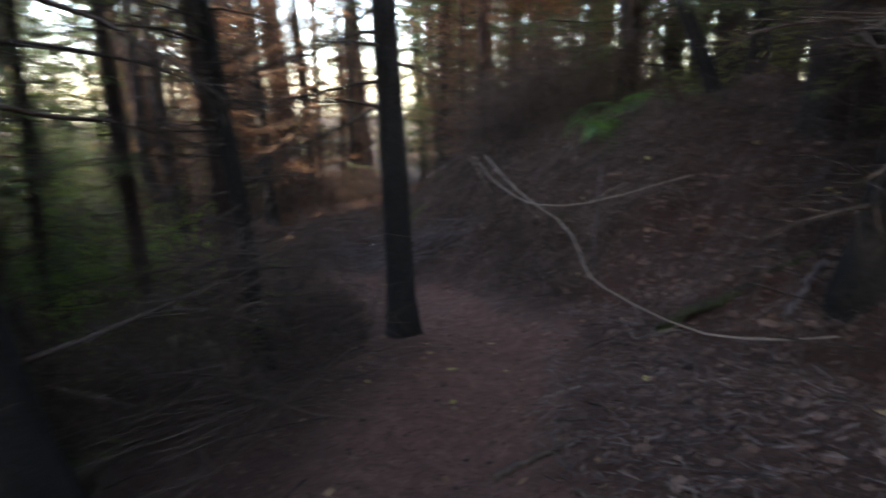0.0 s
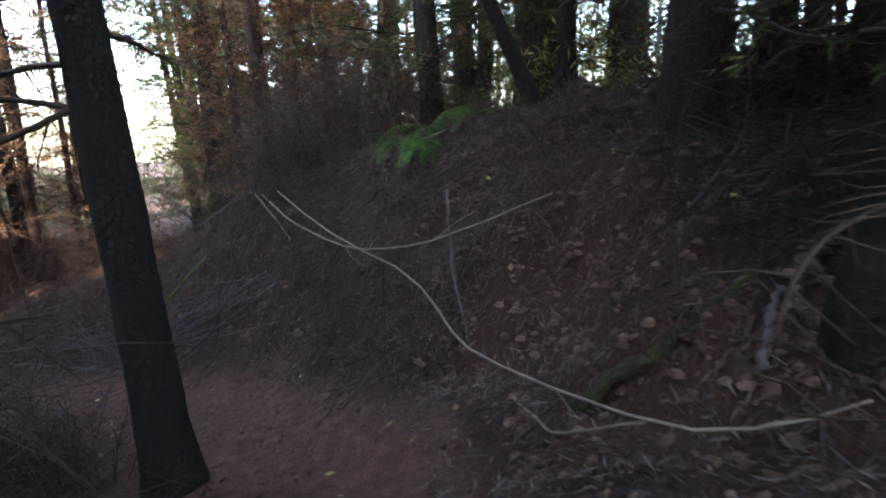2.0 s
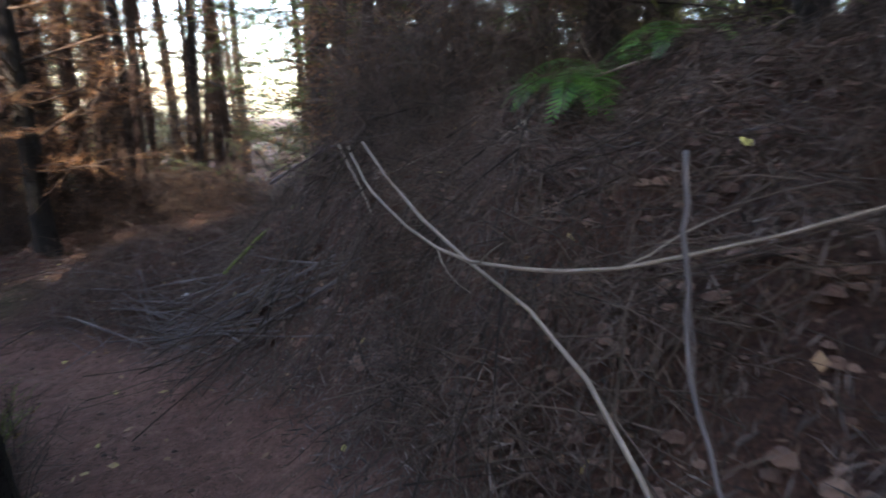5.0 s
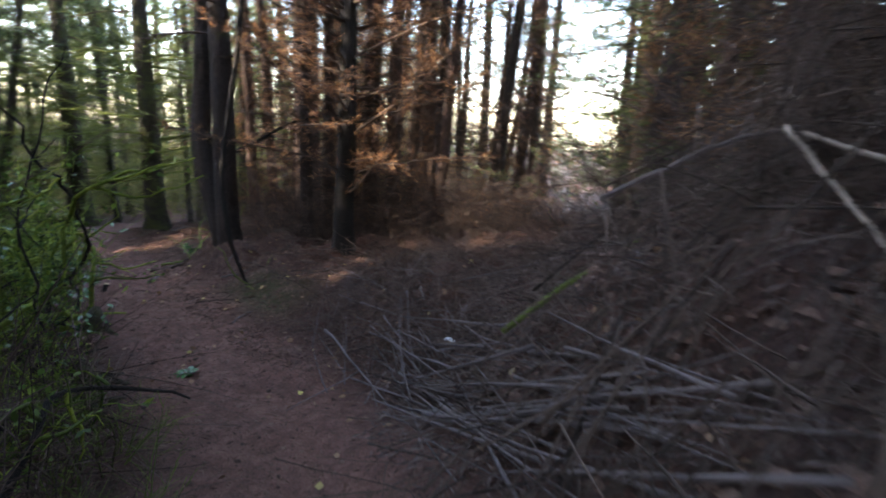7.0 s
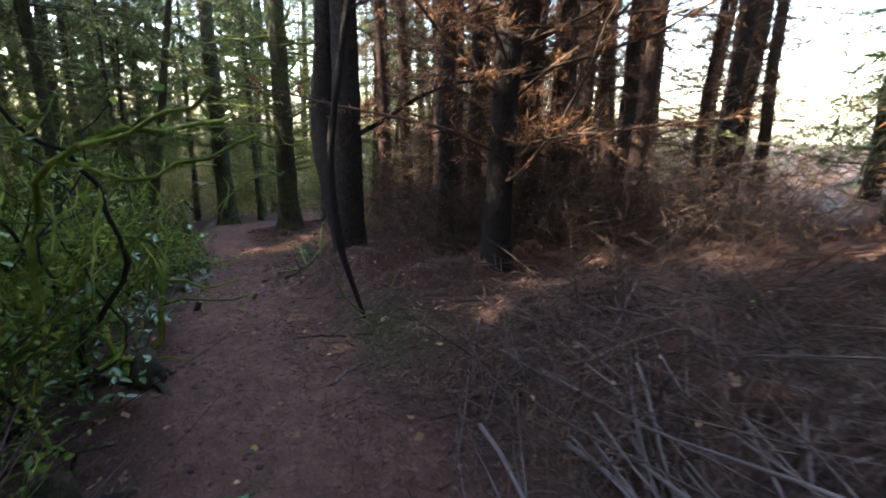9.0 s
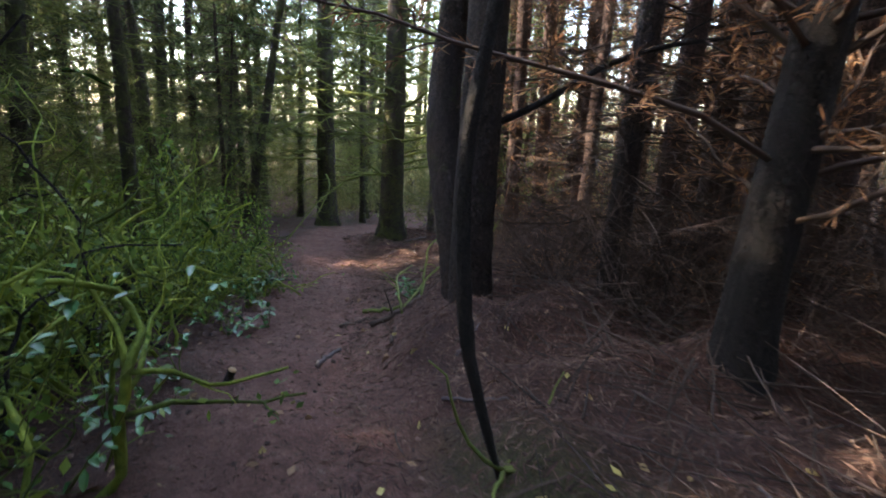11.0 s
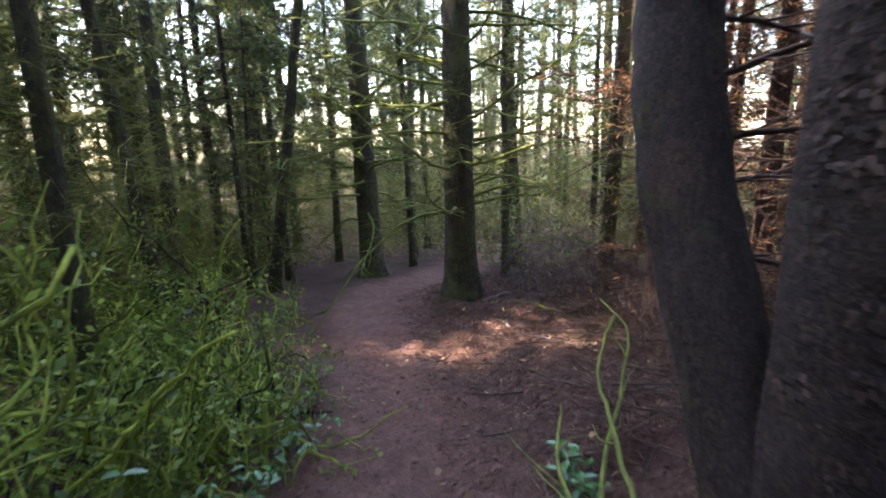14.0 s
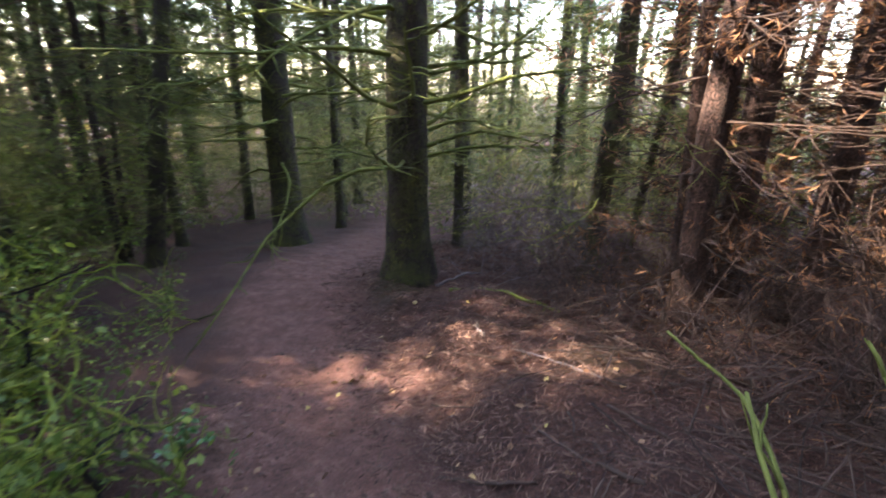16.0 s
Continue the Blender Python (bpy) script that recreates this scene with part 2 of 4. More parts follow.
# ---- ground ----
WALKED = np.array([(0, -6, 0.5), (0, -3, 0.28), (0, 0, 0.02), (0.12, 0.6, -0.13), (0.1, 1.5, -0.25), (0.05, 2.4, -0.4), (0.3, 3.2, -0.55), (0.5, 3.9, -0.68),
                   (0.1, 5, -0.9), (-0.3, 6, -1.08), (-1.05, 6.9, -1.32), (-2.4, 8.07, -1.58), (-4.4, 8.9, -1.68), (-6.3, 9.95, -1.86), (-7.6, 10.7, -2.08),
                   (-9, 11.55, -2.33), (-10.5, 12.3, -2.55), (-12.4, 13.2, -2.6), (-13.3, 14.9, -2.8), (-15, 17, -3.2), (-19, 22, -3.8)], float)
# what rises on the walker's right: toe distance, height, by the line above
BANK = np.array([(2.4, 1.9), (2.4, 2.0), (2.4, 2.1), (2.3, 2.2), (2.2, 2.2), (2.0, 2.2), (1.5, 2.2), (1.1, 2.2), (0.7, 2.2), (0.7, 2.1), (0.9, 1.6), (1.05, 0.5), (0.9, 0.2), (0.45, 0.38),
                 (0.6, 0.34), (0.8, 0.15), (0.7, 0.12), (0.5, 0.15), (0.8, 0.1), (2, 0), (2, 0)], float)


def along(x, y):
    """Distance to the walked line (right is plus), and the line's height, toe and bank there."""
    x, y = np.asarray(x, float), np.asarray(y, float)
    shape, x, y = x.shape, x.reshape(-1), y.reshape(-1)
    if len(x) > 4000:
        cut = [along(x[k:k + 4000], y[k:k + 4000]) for k in range(0, len(x), 4000)]
        return tuple(np.concatenate(c).reshape(shape) for c in zip(*cut))
    a, e = WALKED[:-1], np.diff(WALKED, axis=0)
    ll = e[:, 0] ** 2 + e[:, 1] ** 2
    f = np.clip(((x[:, None] - a[:, 0]) * e[:, 0] + (y[:, None] - a[:, 1]) * e[:, 1]) / ll, 0, 1)
    dx, dy = x[:, None] - a[:, 0] - f * e[:, 0], y[:, None] - a[:, 1] - f * e[:, 1]
    dist = np.sqrt(dx * dx + dy * dy)
    near = dist.argmin(1)
    row = np.arange(len(x))
    side = np.where(-e[near, 0] * dy[row, near] + e[near, 1] * dx[row, near] < 0, -1, 1)
    wgt = np.sqrt(ll) / (dist + 0.15) ** 4
    wgt /= wgt.sum(1)[:, None]
    rise = np.diff(BANK, axis=0)
    out = (dist[row, near] * side, (wgt * (a[:, 2] + f * e[:, 2])).sum(1), (wgt * (BANK[:-1, 0] + f * rise[:, 0])).sum(1), (wgt * (BANK[:-1, 1] + f * rise[:, 1])).sum(1))
    return tuple(o.reshape(shape) for o in out)


def lumps(x, y, scale, seed):
    """Cheap smooth noise for arrays, -1 to 1."""
    r = np.random.default_rng(seed)
    out = np.zeros(np.shape(x))
    for _ in range(9):
        a, k, p = r.random() * 6.283, scale * (0.6 + 0.9 * r.random()), r.random() * 6.283
        out += np.sin((np.cos(a) * x + np.sin(a) * y) * k + p)
    return out / 4.5


def height(x, y, rough=True):
    d, h, toe, top = along(x, y)
    q = np.clip(d - toe, 0, None) * (0.3 + 0.75 * np.clip(top, 0, 1)) / np.maximum(top, 0.05)
    rise = top * q / (1 + q ** 4) ** 0.25
    fall = -0.10 * np.clip(-d - 0.8, 0, 6)
    z = h + rise + fall + 0.3 * np.clip(d - 0.15, 0, 1.5) * np.clip(top - 0.7, 0, 1)
    if rough:
        off = np.clip((np.abs(d) - 0.45) / 0.8, 0, 1)
        onb = np.clip(rise / 0.6, 0, 1)
        z = z + 0.018 * lumps(x, y, 7, 3) + (0.035 * off + 0.13 * onb) * lumps(x, y, 5, 4) + 0.07 * onb * lumps(x, y, 9, 7) + (0.012 + 0.06 * onb) * lumps(x, y, 15, 5) + 0.12 * off * np.clip((np.abs(d) - 2) / 3, 0, 1) * lumps(x, y, 0.9, 6)
        z = z - 0.04 * np.clip(1 - np.abs(d) / 0.55, 0, 1)
    return z


def gz(x, y):
    return float(height(np.array([x]), np.array([y]))[0])


def build_ground():
    def axis(lo, hi, step, far):
        core = np.arange(lo, hi + step / 2, step)
        grow = []
        s, p = step, hi
        while p < far:
            s *= 1.25
            p += s
            grow.append(p)
        g2 = []
        s, p = step, lo
        while p > -far:
            s *= 1.25
            p -= s
            g2.append(p)
        return np.array(g2[::-1] + core.tolist() + grow)
    xs, ys = axis(-13.5, 4.5, 0.075, 600), axis(-1.0, 16.5, 0.075, 600)
    gx, gy = np.meshgrid(xs, ys)
    zz = height(gx, gy)
    dist = np.hypot(gx + 4, gy - 8)
    zz = np.where(dist > 40, zz - (dist - 40) * 0.03, zz)
    v = np.stack([gx, gy, zz], -1).reshape(-1, 3)
    w, hh = len(xs), len(ys)
    idx = np.arange(w * hh).reshape(hh, w)
    f = np.stack([idx[:-1, :-1], idx[:-1, 1:], idx[1:, 1:], idx[1:, :-1]], -1).reshape(-1, 4)
    me = bpy.data.meshes.new("ground")
    me.from_pydata(v.tolist(), [], f.tolist())
    d, _, toe, top = along(gx, gy)
    wob = 0.16 * lumps(gx, gy, 4, 8) + 0.08 * lumps(gx, gy, 13, 9)
    trod = np.clip((0.85 + wob - np.abs(d + 0.08)) / 0.4, 0, 1)
    mo = np.clip((lumps(gx, gy, 2.2, 12) - 0.35) * 1.6, 0, 1) * np.clip((np.abs(d) - 0.5) / 0.4, 0, 1) * (top < 0.3) * 0.5
    for nm, arr in (("trod", trod), ("moss", mo)):
        me.attributes.new(nm, 'FLOAT', 'POINT').data.foreach_set("value", arr.reshape(-1).astype(np.float32))
    me.materials.append(M_GROUND)
    me.polygons.foreach_set("use_smooth", [True] * len(me.polygons))
    tagged(new("ground", me), "reddish brown forest floor of trodden soil, needles and litter", "ground", kind="structure")


build_ground()


# ---- trees ----
def bough(rng, wood, green, start, way, length, radius, leaf, droop=-0.02, twigs=10, needles=6, jitter=0.10, twig_len=0.4, needle=(0.07, 0.009), sides=4, twigwood=None):
    """A branch with side twigs in wood, and needle sprays on them in green."""
    line = wander(rng, start, way, length, 8, jitter, droop)
    wood.tube(line, np.linspace(radius, radius * 0.25, len(line)), sides)
    pos, dirs = [], []
    for k in range(twigs):
        f = 0.2 + 0.8 * (k + rng.random()) / twigs
        i = min(int(f * (len(line) - 1)), len(line) - 2)
        p = line[i] + (line[i + 1] - line[i]) * (f * (len(line) - 1) - i)
        d = line[i + 1] - line[i]
        d /= np.linalg.norm(d)
        s = cross(d, [0, 0, 1.0])
        s /= np.linalg.norm(s) + 1e-9
        tw = d * 0.7 + s * rng.choice([-1, 1]) * (0.6 + 0.4 * rng.random()) + rng.normal(size=3) * 0.25
        tl = twig_len * (1.15 - f * 0.6) * (0.5 + rng.random())
        t = wander(rng, p, tw, tl, 3, 0.18, droop * 2)
        (twigwood or wood).tube(t, np.linspace(max(radius * 0.32, 0.0022), max(radius * 0.1, 0.0012), 4), 3)
        if leaf:
            m = max(1, int(needles * (0.5 + rng.random())))
            g = rng.random(m)
            q = t[0] + (t[-1] - t[0]) * g[:, None]
            pos.append(q)
            dirs.append((t[-1] - t[0])[None, :] / tl + rng.normal(size=(m, 3)) * 0.55)
    if leaf and pos:
        green.leaves(np.concatenate(pos), np.concatenate(dirs), needle[0], needle[1], rng)
    return line


def trunk_line(rng, h, lean=(0, 0), bend=0.02, steps=14):
    z = np.linspace(-0.35, h, steps)
    off = np.cumsum(rng.normal(size=(steps, 2)) * bend, axis=0)
    off -= off[1]
    return np.stack([off[:, 0] + lean[0] * z, off[:, 1] + lean[1] * z, z], 1)


def trunk_soup(rng, line, r, sides=14, flare=1.35, rough=0.1):
    s = Soup()
    n = 3 * len(line)
    zi = np.linspace(0, 1, n) ** 1.5 * (len(line) - 1)
    i = np.minimum(zi.astype(int), len(line) - 2)
    fr = (zi - i)[:, None]
    pts = line[i] * (1 - fr) + line[i + 1] * fr
    z = pts[:, 2]
    top = line[-1, 2]
    rad = r * (1 - 0.75 * np.clip(z / top, 0, 1)) * (1 + (flare - 1) * np.exp(-np.clip(z, 0, None) / 0.22))
    s.tube(pts, rad, sides, rough, rng)
    return s


def bark_scales(rng, line, r, mat, tree, count, upto=3.2, flare=1.35):
    """Loose scales of bark standing off the lower trunk."""
    top = line[-1, 2]
    z = rng.random(count) * (upto + 0.1) - 0.1
    k = np.interp(z, line[:, 2], np.arange(len(line)))
    i = np.minimum(k.astype(int), len(line) - 2)
    c = line[i] + (line[i + 1] - line[i]) * (k - i)[:, None]
    rad = r * (1 - 0.75 * np.clip(z / top, 0, 1)) * (1 + (flare - 1) * np.exp(-np.clip(z, 0, None) / 0.22))
    a = rng.random(count) * 6.283
    out = np.stack([np.cos(a), np.sin(a), np.zeros(count)], 1)
    side = np.stack([-np.sin(a), np.cos(a), np.zeros(count)], 1)
    p = c + out * (rad * (0.985 + 0.03 * rng.random(count)))[:, None]
    ln, wd, off = 0.012 + 0.022 * rng.random((count, 1)), 0.008 + 0.016 * rng.random((count, 1)), 0.001 + 0.005 * rng.random((count, 1)) ** 2
    up = np.array([[0, 0, 1.0]]) + side * rng.normal(size=(count, 1)) * 0.3
    s = Soup()
    q = np.stack([p - side * wd * 0.5 - out * 0.003, p + side * wd * 0.5 - out * 0.003, p + side * wd * 0.4 - up * ln + out * off, p - side * wd * 0.45 - up * ln * 0.9 + out * off], 1).reshape(-1, 3)
    s.v.append(q)
    s.f += [(4 * j, 4 * j + 1, 4 * j + 2, 4 * j + 3) for j in range(count)]
    s.n = 4 * count
    return tagged(part("bark", s, mat, tree, smooth=False), kind="stuff")


def sit(ob, x, y, z=None):
    ob.matrix_basis = pose(x, y, gz(x, y) if z is None else z)
    return ob


def conifer(name, x, y, r, h, label, bark, seed, lean=(0, 0), bend=0.02, low=1.0, dead=14, dead_len=1.1, dead_mat=None, live_from=5.0, live=26, leaf_mat=None, live_len=1.8,
            near=True, needles=6, twigs=15, group="", flare=1.4, dead_leaf=None, dead_needles=0, live_needles=13, droop=-0.012, upto=4.5, branch_parts=0, rise=0.0, stout=1.0):
    rng = np.random.default_rng(seed)
    tree = tagged(new(name), label, "tree", group)
    line = trunk_line(rng, h, lean, bend)
    part("trunk", trunk_soup(rng, line, r, 18 if near else 8, flare, 0.12 if near else 0.06), bark, tree)
    if near:
        bark_scales(rng, line, r, {M_BARK_MOSSY: M_FLAKE_MOSS, M_BARK_DARK: M_FLAKE_DARK}.get(bark, M_FLAKE), tree, int(34000 * r), 3.2, flare)

    def at(z):
        k = np.interp(z, line[:, 2], np.arange(len(line)))
        i = min(int(k), len(line) - 2)
        return line[i] + (line[i + 1] - line[i]) * (k - i)
    wood, leafy = Soup(), Soup()
    for k in range(dead):
        z = low + (upto - low) * (k + rng.random()) / dead
        a = rng.random() * 6.283
        own = Soup() if k < branch_parts else wood
        way = (math.cos(a), math.sin(a), -0.12 + rise + 0.3 * rng.random())
        bough(rng, own, leafy, at(z), way, dead_len * (0.5 + 0.9 * rng.random()), (r * 0.10 + 0.006) * stout if near else (r * 0.045 + 0.004), dead_leaf is not None, droop, twigs, dead_needles, 0.13, twigwood=wood)
        if own is not wood:
            part("branch", own, dead_mat or M_TWIG, tree)
    if wood.n:
        tagged(part("brushwood", wood, dead_mat or M_TWIG, tree), kind="stuff")
    if leafy.n:
        tagged(part("foliage", leafy, dead_leaf, tree), kind="stuff")
    cw, cg = Soup(), Soup()
    for k in range(live):
        f = (k + rng.random()) / live
        z = live_from + (h - 0.4 - live_from) * f
        a = rng.random() * 6.283
        ln = live_len * (1.05 - 0.8 * f) * (0.7 + 0.6 * rng.random())
        bough(rng, cw, cg, at(z), (math.cos(a), math.sin(a), -0.1 + 0.4 * f), ln, 0.02, True, -0.02, 9, live_needles, 0.1, 0.55, (0.2, 0.034), 3)
    if cg.n:
        tagged(part("brushwood", cw, M_TWIG, tree), kind="stuff")
        tagged(part("crown", cg, leaf_mat or M_NEEDLE_GREEN, tree), kind="stuff")
    return sit(tree, x, y)


SPRUCE = "tall dark spruce trunk with bare dead lower branches"
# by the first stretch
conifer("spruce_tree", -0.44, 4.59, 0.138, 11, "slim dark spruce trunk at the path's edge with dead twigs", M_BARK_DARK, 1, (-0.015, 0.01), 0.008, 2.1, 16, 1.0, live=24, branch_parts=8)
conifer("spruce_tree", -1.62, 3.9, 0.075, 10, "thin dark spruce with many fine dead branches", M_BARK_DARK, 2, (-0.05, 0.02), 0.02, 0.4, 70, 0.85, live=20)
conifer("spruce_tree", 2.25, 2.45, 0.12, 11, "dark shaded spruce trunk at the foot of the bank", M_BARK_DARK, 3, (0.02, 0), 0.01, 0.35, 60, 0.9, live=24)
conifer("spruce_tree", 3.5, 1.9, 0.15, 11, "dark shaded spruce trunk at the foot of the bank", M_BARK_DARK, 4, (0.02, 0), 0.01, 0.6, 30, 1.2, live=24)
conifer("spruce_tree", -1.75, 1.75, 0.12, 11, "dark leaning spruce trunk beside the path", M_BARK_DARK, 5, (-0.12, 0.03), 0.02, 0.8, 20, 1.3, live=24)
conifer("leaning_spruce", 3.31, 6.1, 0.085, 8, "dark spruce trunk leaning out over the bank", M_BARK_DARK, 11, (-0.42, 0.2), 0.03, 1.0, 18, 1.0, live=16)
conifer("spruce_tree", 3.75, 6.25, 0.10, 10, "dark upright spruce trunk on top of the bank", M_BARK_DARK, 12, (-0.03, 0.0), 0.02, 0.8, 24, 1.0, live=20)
# double tree and path trees of the last stretch
conifer("twin_spruce", -6.28, 11.42, 0.185, 13, "thick dark spruce trunk with flaking bark beside the path", M_BARK, 6, (0.0, -0.02), 0.012, 2.9, 5, 1.0, live=9, live_from=8.0, flare=1.12, branch_parts=6, dead_mat=M_TWIG)
conifer("path_spruce", -11.5, 14.05, 0.235, 14, "mossy dark spruce trunk standing beside the path bend", M_BARK_MOSSY, 7, (0, 0.0), 0.006, 1.1, 46, 2.3, M_TWIG_MOSS, live=28, branch_parts=46, flare=1.5, stout=0.95, droop=0.012, twigs=20)
conifer("path_spruce", -14.55, 14.15, 0.235, 14, "mossy spruce trunk with flared roots by the path", M_BARK_MOSSY, 8, (-0.03, 0.0), 0.008, 1.1, 42, 2.2, M_TWIG_MOSS, live=28, branch_parts=42, flare=1.6, stout=0.9, droop=0.012, twigs=20)
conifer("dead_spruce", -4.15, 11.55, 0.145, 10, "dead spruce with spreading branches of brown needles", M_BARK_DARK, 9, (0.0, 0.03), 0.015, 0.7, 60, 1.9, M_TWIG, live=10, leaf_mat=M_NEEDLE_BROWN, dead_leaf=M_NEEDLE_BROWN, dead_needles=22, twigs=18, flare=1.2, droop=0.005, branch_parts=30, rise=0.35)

# the stand of slim trunks round about, one of each kind built and then copied
rng0 = np.random.default_rng(77)
kinds = {
    "brown": [conifer("plantation_spruce", 40 + i, 60, 0.05 + 0.015 * i, 10, "slim spruce with brown dead needles on twiggy branches", M_BARK_RED, 20 + i, (0.01, 0), 0.02, 0.5, 44, 0.95,
                      M_TWIG, live=12, near=False, dead_leaf=M_NEEDLE_BROWN, dead_needles=12, live_from=6.0, leaf_mat=M_NEEDLE_BROWN, group="brown plantation") for i in range(3)],
    "bare": [conifer("slim_spruce", 58 + i, 60, 0.075 + 0.02 * i, 11, "slim dark spruce trunk bristling with bare dead twigs", M_BARK_RED if i else M_BARK, 50 + i, (0.01, 0), 0.018, 0.35, 50, 0.85,
                      M_TWIG, live=12, near=False, live_from=6.0, dead_leaf=M_NEEDLE_BROWN, dead_needles=1, twigs=14, leaf_mat=M_NEEDLE_OLIVE, group="bare stand") for i in range(3)],
    "mossy": [conifer("mossy_spruce", 46 + i, 60, 0.10 + 0.03 * i, 12, "slender spruce trunk with mossy bare branches", M_BARK_MOSSY, 30 + i, (0.0, 0.01), 0.015, 0.5, 58, 1.4,
                      M_TWIG_MOSS, live=28, near=False, dead_leaf=M_NEEDLE_OLIVE, dead_needles=4, leaf_mat=M_NEEDLE_GREEN, group="mossy stand") for i in range(3)],
    "green": [conifer("green_spruce", 52 + i, 60, 0.09 + 0.03 * i, 11, "young spruce with dull green needles down its trunk", M_BARK, 40 + i, (0.0, 0.01), 0.015, 0.5, 48, 1.3,
                      M_TWIG, live=28, near=False, dead_leaf=M_NEEDLE_GREEN, dead_needles=18, live_from=4.8, leaf_mat=M_NEEDLE_GREEN, group="green stand") for i in range(3)],
}
# a heavy-crowned kind made up to block sun, largely from out of view
kinds["shade"] = [conifer("shade_spruce", 64 + i, 60, 0.12 + 0.02 * i, 12, "tall spruce with a heavy dark green crown, added mainly to block sun", M_BARK, 70 + i, (0.0, 0.01), 0.015, 0.7, 44, 1.2,
                          M_TWIG, live=80, near=False, dead_leaf=M_NEEDLE_GREEN, dead_needles=5, live_from=2.6, live_len=2.1, live_needles=26, leaf_mat=M_NEEDLE_GREEN, group="shading stand") for i in range(3)]
used = {k: 0 for k in kinds}


def plant(kind, x, y, scale=1.0, turn=None, tip=(0, 0)):
    i = used[kind]
    used[kind] += 1
    src = kinds[kind][i % 3]
    m = pose(x, y, gz(x, y), tip[0], tip[1], rng0.random() * 360 if turn is None else turn) @ Matrix.Scale(scale, 4)
    if i < 3:
        src.matrix_basis = m
        return src
    return copy_thing(src, m)


# single trunks that can be told apart
plant("mossy", -16.9, 15.2, 1.3)
plant("mossy", -15.9, 15.95, 0.7)
plant("mossy", -18.4, 18.1, 0.8)
plant("mossy", -14.0, 17.6, 1.2)
plant("mossy", -12.38, 15.78, 0.9)
plant("mossy", -12.6, 18.6, 0.7)
plant("mossy", -9.98, 15.43, 0.85)
plant("mossy", -9.7, 15.6, 0.6, None, (2, 5))
plant("bare", -10.7, 19.0, 1.3, None, (0, 4))
plant("bare", -8.65, 14.5, 1.15, None, (0, 3))
plant("bare", -8.55, 15.1, 1.1, None, (0, 4))
plant("mossy", -14.9, 12.25, 0.95, None, (0, -12))
plant("green", -15.6, 12.0, 0.7)
plant("mossy", -16.6, 13.1, 0.7)
plant("bare", -5.6, 12.55, 1.15)
plant("bare", -5.35, 12.85, 1.0)
plant("bare", -4.75, 13.3, 1.2)
plant("green", -0.25, 14.0, 1.2)
plant("green", 4.6, 7.6, 1.2)


def sunward(x, y, px, py):
    """How far towards the sun a place lies from another, and how far off that line."""
    flat = math.hypot(sun_way.x, sun_way.y)
    return ((x - px) * sun_way.x + (y - py) * sun_way.y) / flat, abs((x - px) * sun_way.y - (y - py) * sun_way.x) / flat


def free(x, y, gap=1.1, wide=0.0):
    """Kept clear: the line walked, the opening towards the sky and the ways the sun comes in."""
    d = float(along(np.array([x]), np.array([y]))[0][0])
    if abs(d) < gap or math.hypot(x + 7.2, y - 12.4) < 1.6 or math.hypot(x + 8.3, y - 13.3) < 1.1:
        return False
    a = math.degrees(math.atan2(x - 0.3, y - 4.2))
    if -12.5 < a < -8.5 and 9 < y < 24:
        return False
    for px, py, half in ((-10.3, 12.1, 0.55), (-2.5, 12.0, 1.0)):
        away, off = sunward(x, y, px, py)
        if 1.5 < away < 15 and off < half + wide:
            return False
    return True


placed = [(-0.44, 4.59), (-1.62, 3.9), (2.25, 2.45), (3.31, 6.1), (3.75, 6.25), (3.5, 1.9), (-1.75, 1.75), (-6.22, 11.35), (-11.5, 14.05), (-14.55, 14.15), (-4.15, 11.55), (-16.9, 15.2), (-14, 17.6), (-10.15, 15.75), (-8.1, 14.3)]


def scatter(kind, count, x0, x1, y0, y1, gap, apart, s0=0.8, s1=1.25, wide=0.0):
    tries = 0
    while count and tries < 4000:
        tries += 1
        x, y = x0 + (x1 - x0) * rng0.random(), y0 + (y1 - y0) * rng0.random()
        if not free(x, y, gap, wide) or min(math.hypot(x - a, y - b) for a, b in placed) < apart:
            continue
        placed.append((x, y))
        plant(kind, x, y, s0 + (s1 - s0) * rng0.random(), None, (rng0.normal() * 2, rng0.normal() * 2))
        count -= 1


# heavy crowns towards the sun and round the first stretch, added to block sun
scatter("shade", 14, -9, -2.0, -8, 0.3, 3.3, 1.4, 0.85, 1.1, 0.8)
scatter("shade", 7, -16, -6, -4, 5.2, 4.5, 1.8, 0.9, 1.2, 0.8)
scatter("shade", 6, -24, -14, 2, 10, 3.5, 2.0, 0.9, 1.2, 0.8)
# first two added to block low sun; the rest stand beside the sky opening
for x, y, sc in ((-7.9, 5.6, 0.6), (-9.6, 5.0, 0.65), (0.25, 14.7, 0.75), (1.2, 13.4, 0.75), (2.3, 12.2, 0.75)):
    plant("shade", x, y, sc)
# first five added to narrow the sun's way in; the rest behind the bank
for x, y, sc in ((-13.0, 6.7, 0.85), (-15.0, 4.6, 1.0), (-12.9, 4.7, 1.0), (-11.6, 5.6, 0.8), (-10.9, 4.2, 0.9), (4.7, 4.5, 0.8), (5.3, 5.7, 0.8), (5.9, 3.3, 0.9)):
    plant("shade", x, y, sc)
    placed.append((x, y))
scatter("shade", 8, 3.6, 7, -1.5, 3.0, 3.9, 1.1, 0.8, 1.0)
scatter("shade", 9, -32, -17, 12.5, 24, 2.5, 2.2, 0.9, 1.1)
scatter("bare", 6, -5.5, -1.6, 2.6, 7.5, 2.0, 0.7, 0.6, 0.95)
scatter("bare", 20, -9.0, -2.0, 12.6, 17.5, 1.9, 0.7)
scatter("brown", 18, -9.5, -1.8, 14, 20, 1.8, 0.8)
